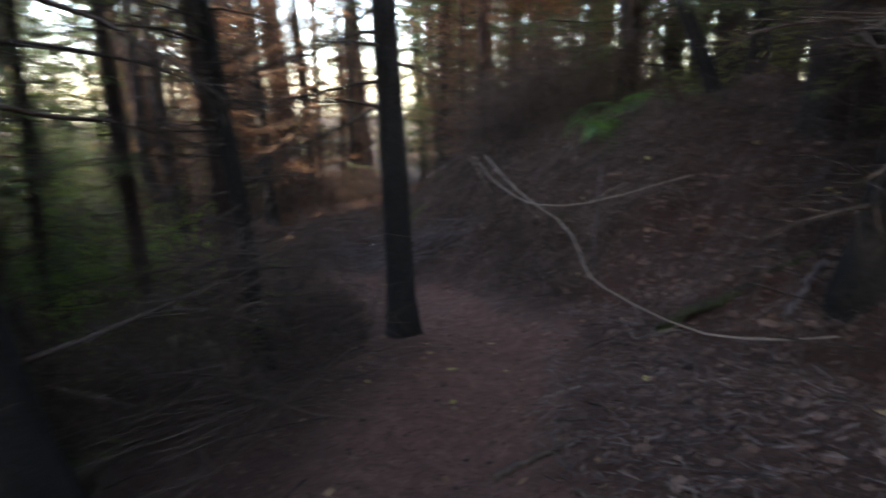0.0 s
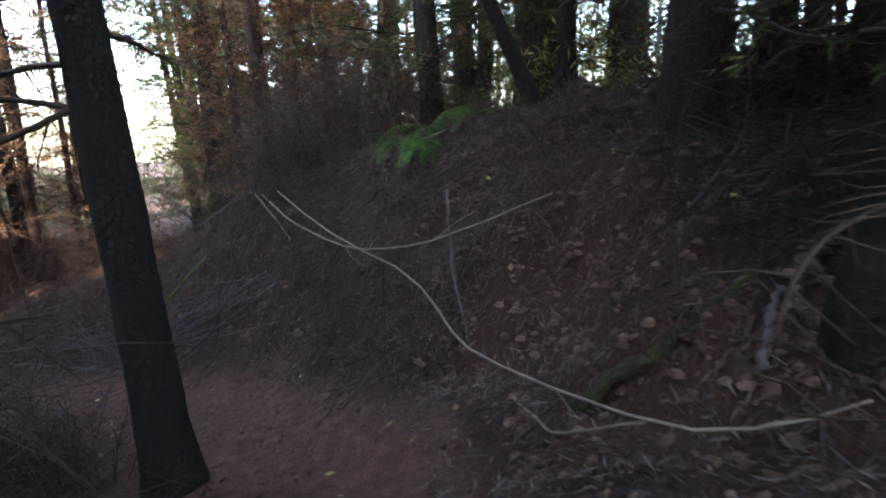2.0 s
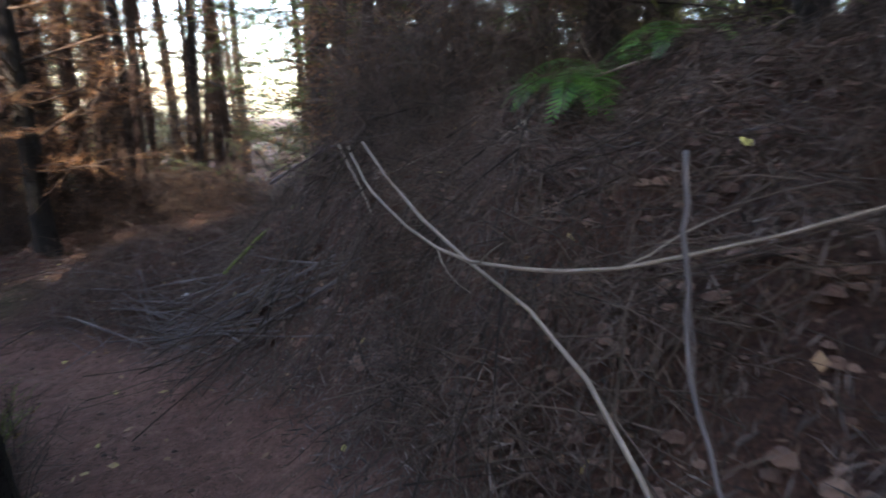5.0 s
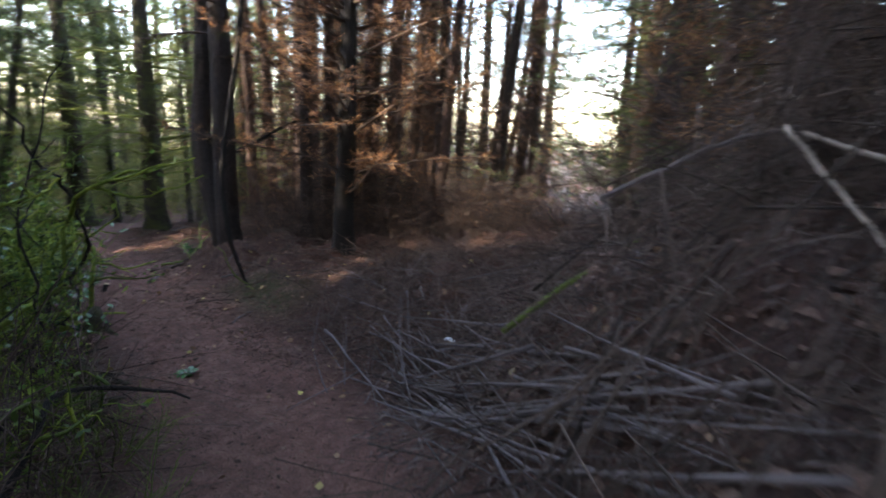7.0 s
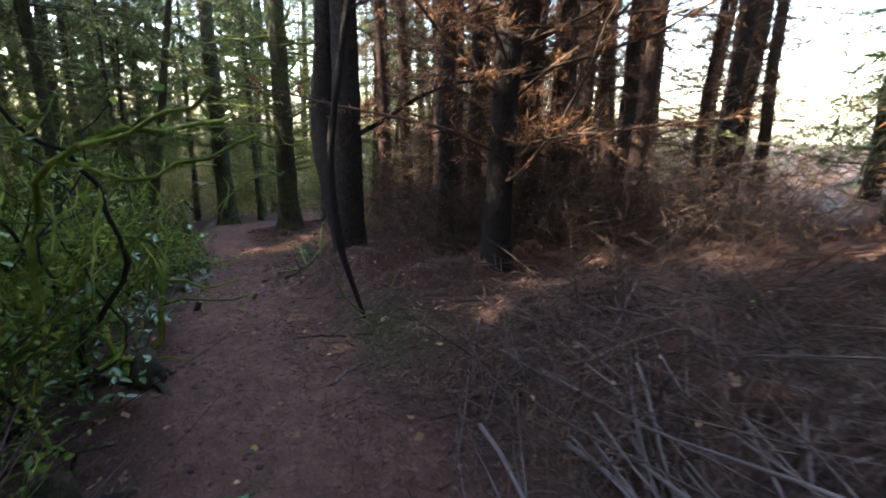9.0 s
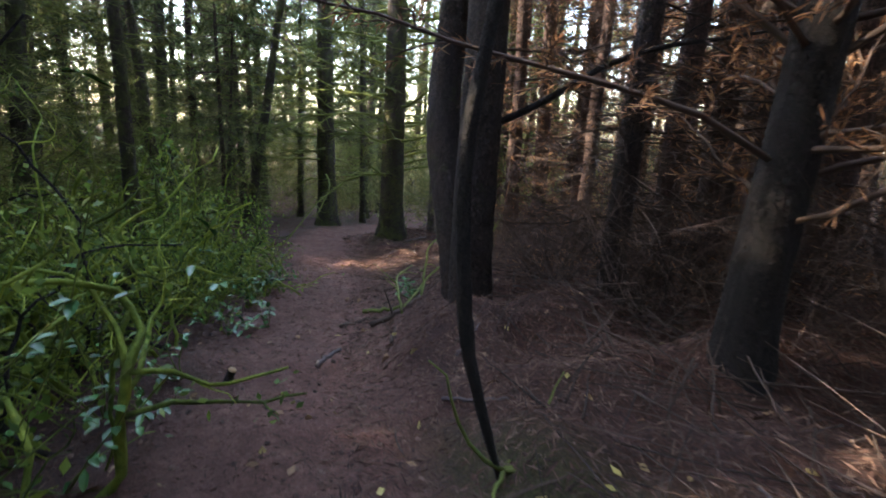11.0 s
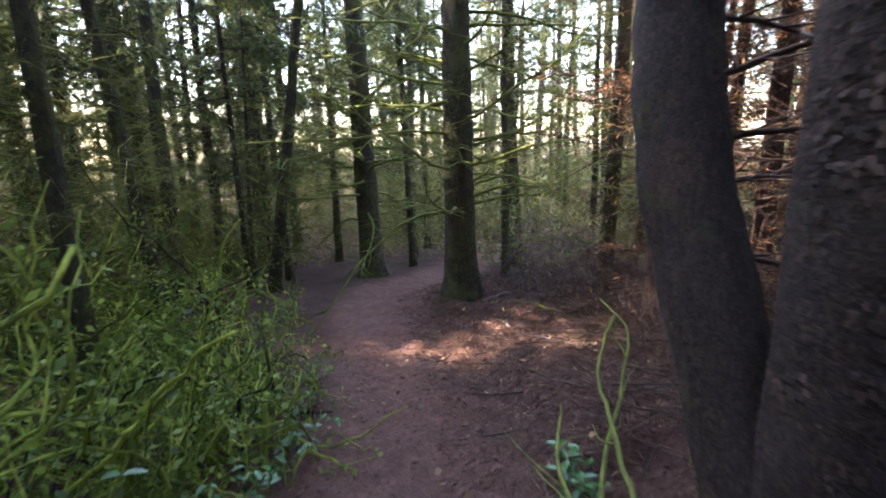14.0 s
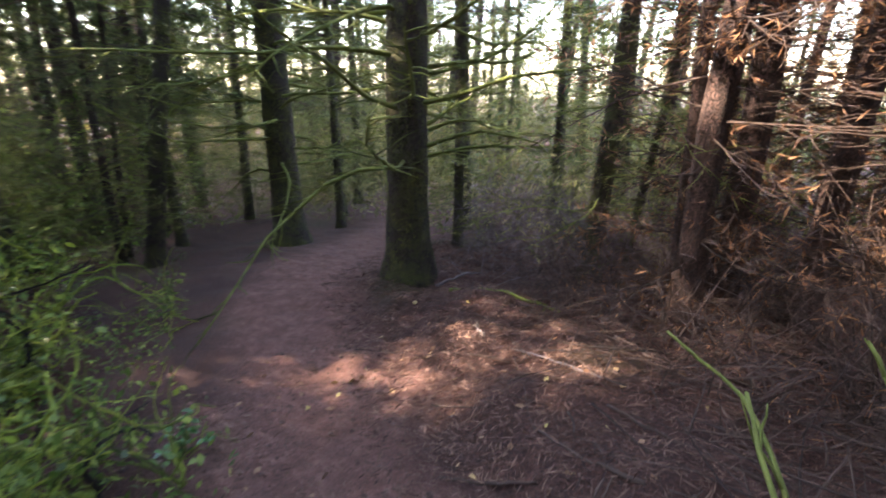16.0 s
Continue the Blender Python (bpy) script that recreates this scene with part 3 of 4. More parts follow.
scatter("mossy", 26, -26, -11, 12.5, 30, 1.5, 1.2)
scatter("mossy", 18, -20, -9, 4, 11, 2.6, 1.3)
scatter("green", 14, -24, -8, -3, 10, 3.2, 1.4)
scatter("green", 14, -8, -2.6, -3, 6.6, 2.4, 1.1)
scatter("green", 48, 2.9, 12, -3, 16, 2.4, 0.8)
scatter("green", 14, -1.5, 5, 12, 24, 2.4, 1.2)
scatter("green", 46, -40, 30, 22, 48, 4, 2.0, 1.0, 1.6)
scatter("green", 40, -48, -22, -12, 40, 4, 2.0, 1.0, 1.6)
# added crowns right of the start, partly out of view, to cut sky light
scatter("green", 22, 2.7, 7.5, -5, 4, 2.5, 0.7)
scatter("brown", 12, 0.3, 4.5, 9.2, 13.5, 2.2, 0.6)
scatter("green", 24, -10, 24, -16, -2, 1.8, 1.8, 1.0, 1.4)
# largely unseen spruces sunward of the start, added to block sun dapples
scatter("green", 34, -16, -1.2, -13, 1.5, 1.8, 1.3, 0.9, 1.3)
scatter("green", 9, -26, -15, 5.5, 12.3, 2.6, 1.3)
# more of these, added in the sun's direction to keep the bank unlit
scatter("green", 8, -9, -1.5, -8, 1, 1.7, 0.8, 1.1, 1.4)


# ---- things on and beside the path ----
rng1 = np.random.default_rng(5)


def lie(pts, lift=0.02):
    """Raise a line's points that would sink into the ground."""
    out = []
    for x, y, z in pts:
        g = gz(x, y) + lift
        out.append((x, y, g if z is None else max(z, g)))
    return np.array(out, float)


def smooth_line(pts, n=16):
    """A rounded line through the points given."""
    p = np.asarray(pts, float)
    t = np.linspace(0, len(p) - 1, n)
    k = np.arange(len(p))
    q = np.stack([np.interp(t, k, p[:, i]) for i in range(3)], 1)
    for _ in range(2):
        q[1:-1] = (q[:-2] + 2 * q[1:-1] + q[2:]) / 4
    return q


def stick(name, pts, r, mat, label, category="stick", twigs=0, seed=0, group="", taper=0.4, sides=7):
    rng = np.random.default_rng(seed + 900)
    line = smooth_line(lie(pts, r * 0.7))
    line[1:-1] += rng.normal(size=(len(line) - 2, 3)) * r * 0.35
    o = line[0].copy()
    ob = thing(name, *o, label, category, group)
    s = Soup()
    s.tube(line - o, np.linspace(r, r * taper, len(line)), sides, 0.25, rng)
    part("stem", s, mat, ob)
    for k in range(twigs):
        i = int(len(line) * (0.25 + 0.65 * rng.random()))
        i = min(i, len(line) - 2)
        d = line[i + 1] - line[i]
        w = wander(rng, line[i] - o, d / np.linalg.norm(d) + rng.normal(size=3) * 0.5, 0.15 + 0.3 * rng.random(), 4, 0.2)
        t = Soup()
        t.tube(w, np.linspace(r * 0.5, r * 0.2, 5), 4)
        part("twig", t, mat, ob)
    return ob


# long pale poles leaning down the bank
stick("pole", [(0.5, 7.96, 0.53), (0.64, 6.6, 0.36), (0.94, 5.2, 0.3), (1.4, 4.75, 0.42), (2.3, 4.55, 0.72)], 0.0095, M_TWIG_PALE, "long pale peeled pole leaning down the brown bank", "fallen branch", 3, 1, taper=0.6)
stick("pole", [(0.62, 7.3, 0.62), (0.9, 5.6, 0.28), (1.28, 4.84, 0.24), (1.22, 4.11, 0.0), (1.15, 3.8, 0.0), (1.33, 2.77, 0.1), (1.62, 2.5, 0.1), (2.05, 2.35, 0.1)], 0.0095, M_TWIG_PALE, "long bent pale pole lying at the bank's foot", "fallen branch", 3, 2, taper=0.6)
stick("pole", [(1.5, 3.85, None), (1.4, 3.3, None), (1.42, 2.75, 0.1)], 0.011, M_TWIG_PALE, "thin pale stick lying beside a longer pole", "fallen branch", 1, 3)
stick("pole", [(1.5, 4.7, 0.8), (1.38, 4.4, 0.3), (1.22, 3.85, 0.0)], 0.009, M_TWIG_GRAY, "thin grey stick standing out of the bank", "fallen branch", 1, 4)
stick("pole", [(0.42, 7.9, 0.55), (0.6, 7.4, 0.25), (0.68, 7.1, 0.1)], 0.011, M_TWIG_PALE, "short pale pole propped on the brush heap", "fallen branch", 1, 5)
stick("pole", [(-0.3, 8.6, 0.1), (0.3, 8.4, 0.5), (1.3, 8.1, 0.75), (2.0, 8.0, 0.9)], 0.016, M_TWIG_GRAY, "grey curved dead branch across the brush heap", "fallen branch", 4, 6)
stick("pole", [(-0.75, 8.3, -0.75), (-0.2, 8.5, -0.35), (0.3, 8.7, 0.1), (0.9, 8.9, 0.5)], 0.02, M_TWIG_MOSS, "moss-patched branch rising from the brush heap", "fallen branch", 4, 7)
stick("pole", [(2.9, 6.7, None), (2.0, 6.9, None), (1.5, 6.6, None)], 0.012, M_TWIG_PALE, "pale dead branch below the ferns", "fallen branch", 2, 8)
stick("pole", [(3.1, 7.9, None), (2.0, 7.6, None), (1.2, 7.5, None), (0.7, 7.4, None)], 0.014, M_TWIG_PALE, "pale dead branch below the ferns", "fallen branch", 3, 9)
stick("log", [(1.6, 3.4, None), (2.0, 3.15, None), (2.45, 3.0, None)], 0.04, M_BARK_MOSSY, "mossy rotten log lying along the bank's foot", "log", 0, 10, taper=0.7, sides=10)
stick("stick", [(2.05, 2.75, None), (2.3, 2.85, None)], 0.022, M_TWIG_GRAY, "short grey stick at the bank's foot", "stick", 0, 11, taper=0.8)
stick("stick", [(0.62, 2.78, None), (0.86, 2.8, None)], 0.011, M_TWIG_PALE, "short pale stick lying on the path", "stick", 0, 12, taper=0.8)
stick("stick", [(0.22, 2.02, None), (0.4, 2.04, None), (0.62, 2.1, None)], 0.022, M_TWIG, "dark rotten stick lying across the path", "stick", 0, 13, taper=0.8)
stick("stick", [(0.55, 1.75, None), (0.75, 1.5, None)], 0.018, M_TWIG, "dark rotten stick lying on the path", "stick", 0, 14)
stick("stick", [(0.6, 2.35, None), (0.78, 2.3, None)], 0.014, M_TWIG, "dark rotten stick lying on the path", "stick", 0, 15)
stick("stick", [(2.6, 3.6, 0.7), (2.75, 3.4, 1.1), (2.6, 3.3, 1.5)], 0.012, M_TWIG_GRAY, "grey dead stem standing on the bank", "stick", 3, 16)
stick("stick", [(2.9, 3.9, 0.9), (3.05, 3.7, 1.3)], 0.012, M_TWIG_GRAY, "grey dead stem standing on the bank", "stick", 3, 17)
# sticks on the last stretch of path
for k, (x, y, a, ln, r, mat, lab) in enumerate([
        (-6.35, 10.1, 125, 0.36, 0.022, M_TWIG_GRAY, "grey broken stick lying on the path"), (-7.05, 10.75, 95, 0.4, 0.02, M_TWIG, "dark stick lying at the path's edge"),
        (-6.8, 11.0, 80, 0.5, 0.026, M_TWIG, "dark dead limb lying by the trunk"), (-6.3, 10.65, 140, 0.35, 0.016, M_TWIG, "dark stick lying on red needles"),
        (-7.2, 11.2, 60, 0.55, 0.022, M_TWIG_MOSS, "mossy dead limb lying by the trunk"), (-5.5, 10.7, 110, 0.3, 0.014, M_TWIG_GRAY, "grey twig lying on red needles"),
        (-5.0, 10.3, 20, 0.4, 0.012, M_TWIG_GRAY, "grey twig lying on red needles"), (-9.9, 13.5, 150, 0.22, 0.016, M_TWIG_PALE, "pale wood chip lying on the path"),
        (-8.4, 12.6, 170, 0.7, 0.012, M_TWIG, "long dark twig lying on the needles"), (-8.1, 13.0, 165, 0.9, 0.014, M_TWIG, "long dark twig lying on the needles"),
        (-9.1, 13.4, 175, 0.8, 0.012, M_TWIG_GRAY, "long grey twig lying on the needles"), (-8.7, 12.2, 30, 0.5, 0.012, M_TWIG, "dark twig lying on the needles"),
        (-4.6, 9.6, 40, 0.4, 0.012, M_TWIG, "dark twig lying on the path's edge"), (-3.9, 9.3, 100, 0.35, 0.012, M_TWIG_GRAY, "grey twig lying on the path's edge"),
        (-10.3, 14.3, 20, 1.2, 0.025, M_TWIG_MOSS, "mossy limb lying at the trunk's foot"), (-11.0, 14.6, 80, 1.0, 0.02, M_TWIG_GRAY, "grey limb lying at the trunk's foot")]):
    c, s_ = math.cos(radians(a)) * ln / 2, math.sin(radians(a)) * ln / 2
    stick("stick", [(x - c, y - s_, None), (x + 0.05 * ln * rng1.normal(), y + 0.05 * ln * rng1.normal(), None), (x + c, y + s_, None)], r, mat, lab, "stick", 1, 20 + k, taper=0.6)

# the bowed second trunk, a stem that leans on it, and the mossy limbs at its foot
ob = thing("bowed_spruce", -6.4, 11.45, -1.75, "bowed dark spruce trunk growing beside a straight one", "tree")
s = Soup()
bow = smooth_line([(0, 0, -0.2), (-0.08, 0.02, 0.25), (-0.26, 0.05, 0.8), (-0.45, 0.07, 1.35), (-0.54, 0.1, 1.95), (-0.46, 0.15, 2.8), (-0.35, 0.18, 5), (-0.3, 0.2, 9)], 40)
s.tube(bow, np.interp(np.linspace(0, 1, 40), [0, 0.5, 1], [0.17, 0.165, 0.07]), 18, 0.1, rng1)
part("trunk", s, M_BARK, ob)
bark_scales(rng1, bow, 0.172, M_FLAKE, ob, 6000, 3.2, 1.0)
for k in range(9):
    b = Soup()
    i = 14 + 2 * k
    a = rng1.random() * 6.283
    bough(rng1, b, b, bow[i], (abs(math.cos(a)), abs(math.sin(a)), 0.1), 0.5 + 0.7 * rng1.random(), 0.016, False, -0.01, 8)
    part("branch", b, M_TWIG, ob)
ob = thing("leaning_sapling", -4.48, 10.0, gz(-4.48, 10.0), "thin dark crooked stem curving up beside the path", "tree")
s = Soup()
bent = smooth_line([(0, 0, -0.06), (-0.08, -0.09, 0.32), (-0.14, -0.15, 0.62), (-0.17, -0.18, 1.05), (-0.18, -0.19, 1.4), (-0.13, -0.14, 1.9), (-0.02, -0.02, 2.8), (0.1, 0.1, 4.2)], 40)
s.tube(bent, np.interp(np.linspace(0, 1, 40), [0, 0.12, 0.3, 1], [0.014, 0.022, 0.032, 0.025]), 10, 0.22, rng1)
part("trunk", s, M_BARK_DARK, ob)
for k in range(6):
    b = Soup()
    a = rng1.random() * 6.283
    b.tube(wander(rng1, (0, 0, 0.03), (math.cos(a), math.sin(a), 0.12), 0.3 + 0.4 * rng1.random(), 6, 0.2), np.linspace(0.012, 0.004, 7), 5)
    part("branch", b, M_TWIG_MOSS, ob)
ob = thing("forked_limb", -6.14, 11.5, -0.12, "long dark crooked limb reaching out from the thick trunk", "branch")
s = Soup()
bough(rng1, s, s, (0, 0, 0), (0.7, 0.62, 0.4), 2.2, 0.032, False, 0.01, 10, 0, 0.12, 0.6, sides=7)
part("limb", s, M_BARK_DARK, ob)
for k, pts in enumerate([[(-6.75, 11.25, None), (-7.15, 11.6, -1.6), (-7.45, 11.85, -1.5), (-7.75, 12.45, -1.4)], [(-6.6, 11.9, None), (-7.0, 12.2, -1.6), (-7.35, 12.55, -1.45)],
                         [(-6.9, 11.9, None), (-7.2, 12.5, -1.55), (-7.5, 13.0, -1.3)], [(-6.7, 11.0, None), (-7.2, 11.25, -1.7), (-7.6, 11.75, -1.75)],
                         [(-6.9, 11.1, None), (-7.35, 11.9, -1.75), (-7.7, 12.6, -1.55), (-8.2, 12.9, -1.5)]]):
    stick("mossy_limb", pts, 0.014, M_TWIG_MOSS, "mossy broken limb sticking up beside the trunk", "fallen branch", 3, 60 + k, "mossy limbs", 0.5)


# heap of cut brushwood along the walker's right
def brush_heap(name, label, centre, way, reach, spread, count, long, thick, mat, seed, lift=0.35, wild=0.3, single=60):
    rng = np.random.default_rng(seed)
    o = np.array([centre[0], centre[1], gz(*centre)])
    ob = thing(name, *o, label, "brushwood")
    way = np.array([way[0], way[1], 0.0])
    way /= np.linalg.norm(way)
    side = np.array([-way[1], way[0], 0])
    rest = Soup()
    for k in range(count):
        c = o + way * reach * (rng.random() - 0.5) * 2 + side * rng.normal() * spread * 0.5
        d = way * rng.choice([-1, 1]) + side * rng.normal() * wild + np.array([0, 0, rng.normal() * wild * 0.35])
        ln = long * (0.4 + 0.9 * rng.random())
        w = wander(rng, c - d * ln / 2, d, ln, 7, 0.045)
        ends = height(w[[0, -1], 0], w[[0, -1], 1])
        up = lift * rng.random() ** 1.6 * math.exp(-float((c - o)[:2] @ side[:2] / spread) ** 2)
        w[:, 2] = np.linspace(ends[0], ends[1], 8) + up + (w[:, 2] - w[:, 2].mean()) * 0.5 + 0.006
        w[:, 2] = np.maximum(w[:, 2], height(w[:, 0], w[:, 1]) - 0.02)
        own = Soup() if k < single else rest
        r = thick * (0.5 + rng.random())
        own.tube(w - o, np.linspace(r, r * 0.35, 8), 5 if k < single else 4)
        if k < single:
            part("stick", own, mat, ob)
    if rest.n:
        tagged(part("brushwood", rest, mat, ob), kind="stuff")
    return ob


brush_heap("brush_heap", "heap of slender grey cut branches beside the path", (-0.85, 8.1), (-0.75, 0.66), 1.4, 0.32, 90, 1.3, 0.010, M_TWIG_GRAY, 1, 0.22, 0.16, 90)
brush_heap("brush_heap", "tangled heap of brown dead twigs on the bank", (0.6, 7.9), (0.5, 0.86), 1.6, 1.1, 380, 0.8, 0.006, M_TWIG, 2, 0.65, 1.1, 60)
brush_heap("brush_heap", "tangled heap of brown dead twigs on the bank", (1.2, 5.9), (-0.3, 0.95), 1.4, 0.8, 300, 0.6, 0.005, M_TWIG, 3, 0.3, 0.9, 40)
brush_heap("brush_heap", "thin grey twigs strewn beside the path", (-2.2, 9.6), (-0.6, 0.8), 1.3, 0.8, 70, 1.1, 0.006, M_TWIG_GRAY, 4, 0.1, 0.3, 60)
brush_heap("brush_heap", "brown dead twigs strewn under the spruces", (-5.2, 11.7), (-0.8, 0.5), 2.0, 1.0, 260, 0.8, 0.006, M_TWIG, 6, 0.18, 0.9, 40)
brush_heap("brush_heap", "brown dead twigs strewn under the spruces", (-8.3, 13.6), (-0.8, 0.5), 2.0, 1.0, 240, 0.8, 0.006, M_TWIG, 7, 0.15, 0.9, 40)
brush_heap("brush_heap", "dark dead twigs strewn beside the path", (-1.4, 3.2), (0.1, 1), 1.6, 0.8, 240, 0.7, 0.006, M_TWIG, 8, 0.4, 0.9, 30)
brush_heap("brush_heap", "dark dead twigs strewn at the bank's foot", (2.6, 2.6), (0.2, 1), 1.6, 0.9, 260, 0.6, 0.005, M_TWIG, 9, 0.3, 0.9, 30)


def dead_shrub(name, x, y, high, label, mat, seed, stems=14, fan=0.5, twigs=9, r=0.008):
    rng = np.random.default_rng(seed)
    ob = thing(name, x, y, gz(x, y), label, "shrub")
    rest = Soup()
    for k in range(stems):
        a = rng.random() * 6.283
        s = Soup() if k < 8 else rest
        bough(rng, s, s, (0.12 * math.cos(a), 0.12 * math.sin(a), -0.05), (math.cos(a) * fan, math.sin(a) * fan, 1), high * (0.5 + 0.7 * rng.random()), r, False, -0.01, twigs, 0, 0.16, high * 0.3, sides=4, twigwood=rest)
        if s is not rest:
            part("stem", s, mat, ob)
    if rest.n:
        tagged(part("brushwood", rest, mat, ob), kind="stuff")
    return ob


for k, (x, y, hgt, mat, lab) in enumerate([
        (1.3, 9.3, 1.9, M_TWIG_GRAY, "grey leafless thicket on the bank"), (2.1, 9.8, 2.2, M_TWIG_GRAY, "grey leafless thicket on the bank"), (0.6, 10.2, 1.7, M_TWIG_GRAY, "grey leafless thicket on the bank"),
        (1.9, 8.7, 1.7, M_TWIG_GRAY, "grey leafless thicket on the bank"), (3.0, 9.2, 2.2, M_TWIG_GRAY, "grey leafless thicket on the bank"), (0.0, 9.6, 1.3, M_TWIG, "brown leafless thicket on the bank"),
        (-0.6, 10.6, 1.2, M_TWIG, "brown leafless thicket on the bank"), (1.1, 8.4, 1.4, M_TWIG, "brown leafless thicket on the bank"), (3.7, 8.2, 2.0, M_TWIG_GRAY, "grey leafless thicket on the bank"),
        (3.4, 4.2, 1.6, M_TWIG, "dark leafless thicket on the bank"), (3.6, 3.2, 1.7, M_TWIG, "dark leafless thicket on the bank"), (3.2, 2.3, 1.6, M_TWIG, "dark leafless thicket on the bank"),
        (4.0, 5.0, 1.6, M_TWIG, "dark leafless thicket on the bank"), (3.3, 1.2, 1.6, M_TWIG, "dark leafless thicket on the bank"), (2.6, 0.4, 1.4, M_TWIG, "dark leafless thicket on the bank"),
        (-1.4, 4.6, 1.0, M_TWIG, "dark leafless shrub by the path"), (-1.1, 3.0, 0.8, M_TWIG, "dark leafless shrub by the path"), (-2.0, 2.7, 1.3, M_TWIG, "dark leafless shrub by the path"),
        (-2.4, 4.2, 1.6, M_TWIG, "dark leafless shrub by the path"), (-0.85, 4.9, 0.6, M_TWIG, "dark leafless shrub by the path"), (-1.5, 6.0, 0.7, M_TWIG, "dark leafless shrub by the path"),
        (-1.9, 6.5, 0.6, M_TWIG_MOSS, "low mossy shrub by the path"), (-2.7, 7.0, 0.7, M_TWIG_MOSS, "low mossy shrub by the path"), (-1.2, 5.4, 0.6, M_TWIG, "dark leafless shrub by the path"),
        (-5.0, 12.3, 1.2, M_TWIG, "brown leafless thicket under the spruces"), (-4.5, 12.9, 1.4, M_TWIG, "brown leafless thicket under the spruces"), (-6.3, 12.6, 1.3, M_TWIG, "brown leafless thicket under the spruces"),
        (-5.5, 13.4, 1.5, M_TWIG, "brown leafless thicket under the spruces"), (-7.3, 13.9, 1.2, M_TWIG, "brown leafless thicket under the spruces"), (-8.6, 14.9, 1.2, M_TWIG_GRAY, "grey leafless thicket under the spruces"),
        (-9.6, 15.2, 1.1, M_TWIG_GRAY, "grey leafless thicket under the spruces"), (-3.2, 12.8, 1.2, M_TWIG, "brown leafless thicket under the spruces"), (-2.2, 13.3, 1.2, M_TWIG, "brown leafless thicket under the spruces"),
        (-10.8, 16.4, 1.2, M_TWIG_GRAY, "grey leafless thicket under the spruces"), (-7.0, 15.2, 1.4, M_TWIG, "brown leafless thicket under the spruces")]):
    dead_shrub("thicket", x, y, hgt * (1.25 if y > 8 and x > -1 else 1), lab, mat, 200 + k, 22, 0.55, 12, 0.006)


# green side: twisted mossy shrubs with small leaves
def mossy_shrub(x, y, high, seed, stems=7, leaves=1500, lean=(-0.22, -0.36), bare=False):
    rng = np.random.default_rng(seed)
    ob = thing("mossy_shrub", x, y, gz(x, y), "twisted mossy shrub with small bright green leaves" if not bare else "twisted bare shrub thickly covered in moss", "shrub")
    ends, fine = [], Soup()
    for k in range(stems):
        a = rng.random() * 6.283
        f = 0.35 + 0.5 * rng.random()
        ln = high * (0.7 + 0.6 * rng.random())
        line = wander(rng, (0.25 * rng.normal(), 0.25 * rng.normal(), -0.1), (math.cos(a) * f + lean[0], math.sin(a) * f + lean[1], 1), ln, 20, 0.33, 0.05)
        r = 0.013 + (0.03 if x < -5.2 else 0.015) * rng.random() ** 2
        s = Soup()
        s.tube(line, np.linspace(r, r * 0.3, len(line)), 7, 0.45, rng)
        for q in range(5):
            i = 4 + int(rng.random() * 13)
            sub = wander(rng, line[i], rng.normal(size=3) + (0, 0, 0.5), 0.25 + 0.6 * rng.random(), 8, 0.3)
            fine.tube(sub, np.linspace(r * 0.45, r * 0.18, 9), 5, 0.4, rng)
            ends.append(sub)
            for _ in range(2):
                j = 2 + int(rng.random() * 6)
                tw = wander(rng, sub[j], rng.normal(size=3) + (0, 0, 0.3), 0.12 + 0.22 * rng.random(), 4, 0.3)
                fine.tube(tw, np.linspace(r * 0.2, r * 0.08, 5), 3)
                ends.append(tw)
        part("stem", s, M_MOSS if rng.random() < 0.65 else M_BARK_DARK, ob)
    tagged(part("brushwood", fine, M_MOSS, ob), kind="stuff")
    if leaves:
        g = Soup()
        pick = rng.integers(0, len(ends), leaves)
        pos = np.array([ends[i][1 + int(rng.random() * (len(ends[i]) - 1))] for i in pick]) + rng.normal(size=(leaves, 3)) * 0.05
        g.leaves(pos, rng.normal(size=(leaves, 3)) + (0, 0, 0.1), 0.052, 0.03, rng, 0.1)
        tagged(part("foliage", g, M_LEAF, ob), kind="stuff")
    return ob


for k, (x, y, hgt, lv) in enumerate([(-3.7, 7.15, 0.9, 500), (-4.6, 7.35, 2.5, 900), (-5.3, 7.9, 2.5, 1100), (-6.1, 8.2, 2.6, 1100), (-6.8, 8.6, 2.4, 1200), (-7.5, 9.1, 1.7, 1400), (-8.3, 9.7, 1.2, 1500), (-9.0, 10.2, 0.9, 1500),
                                     (-9.9, 10.6, 0.9, 1500), (-5.0, 7.1, 2.4, 1500), (-6.2, 7.4, 2.5, 1800), (-7.3, 8.0, 2.4, 1800), (-8.5, 8.7, 2.2, 2000), (-9.6, 9.5, 1.8, 2000), (-10.8, 10.2, 1.7, 2000), (-3.6, 6.4, 2.0, 1200),
                                     (-11.9, 10.4, 1.0, 1200), (-2.9, 6.0, 1.6, 700), (-12.6, 10.2, 2.6, 2600), (-13.8, 9.6, 3.0, 2600)]):
    mossy_shrub(x, y, hgt, 300 + k, 13, int(lv * 0.7))


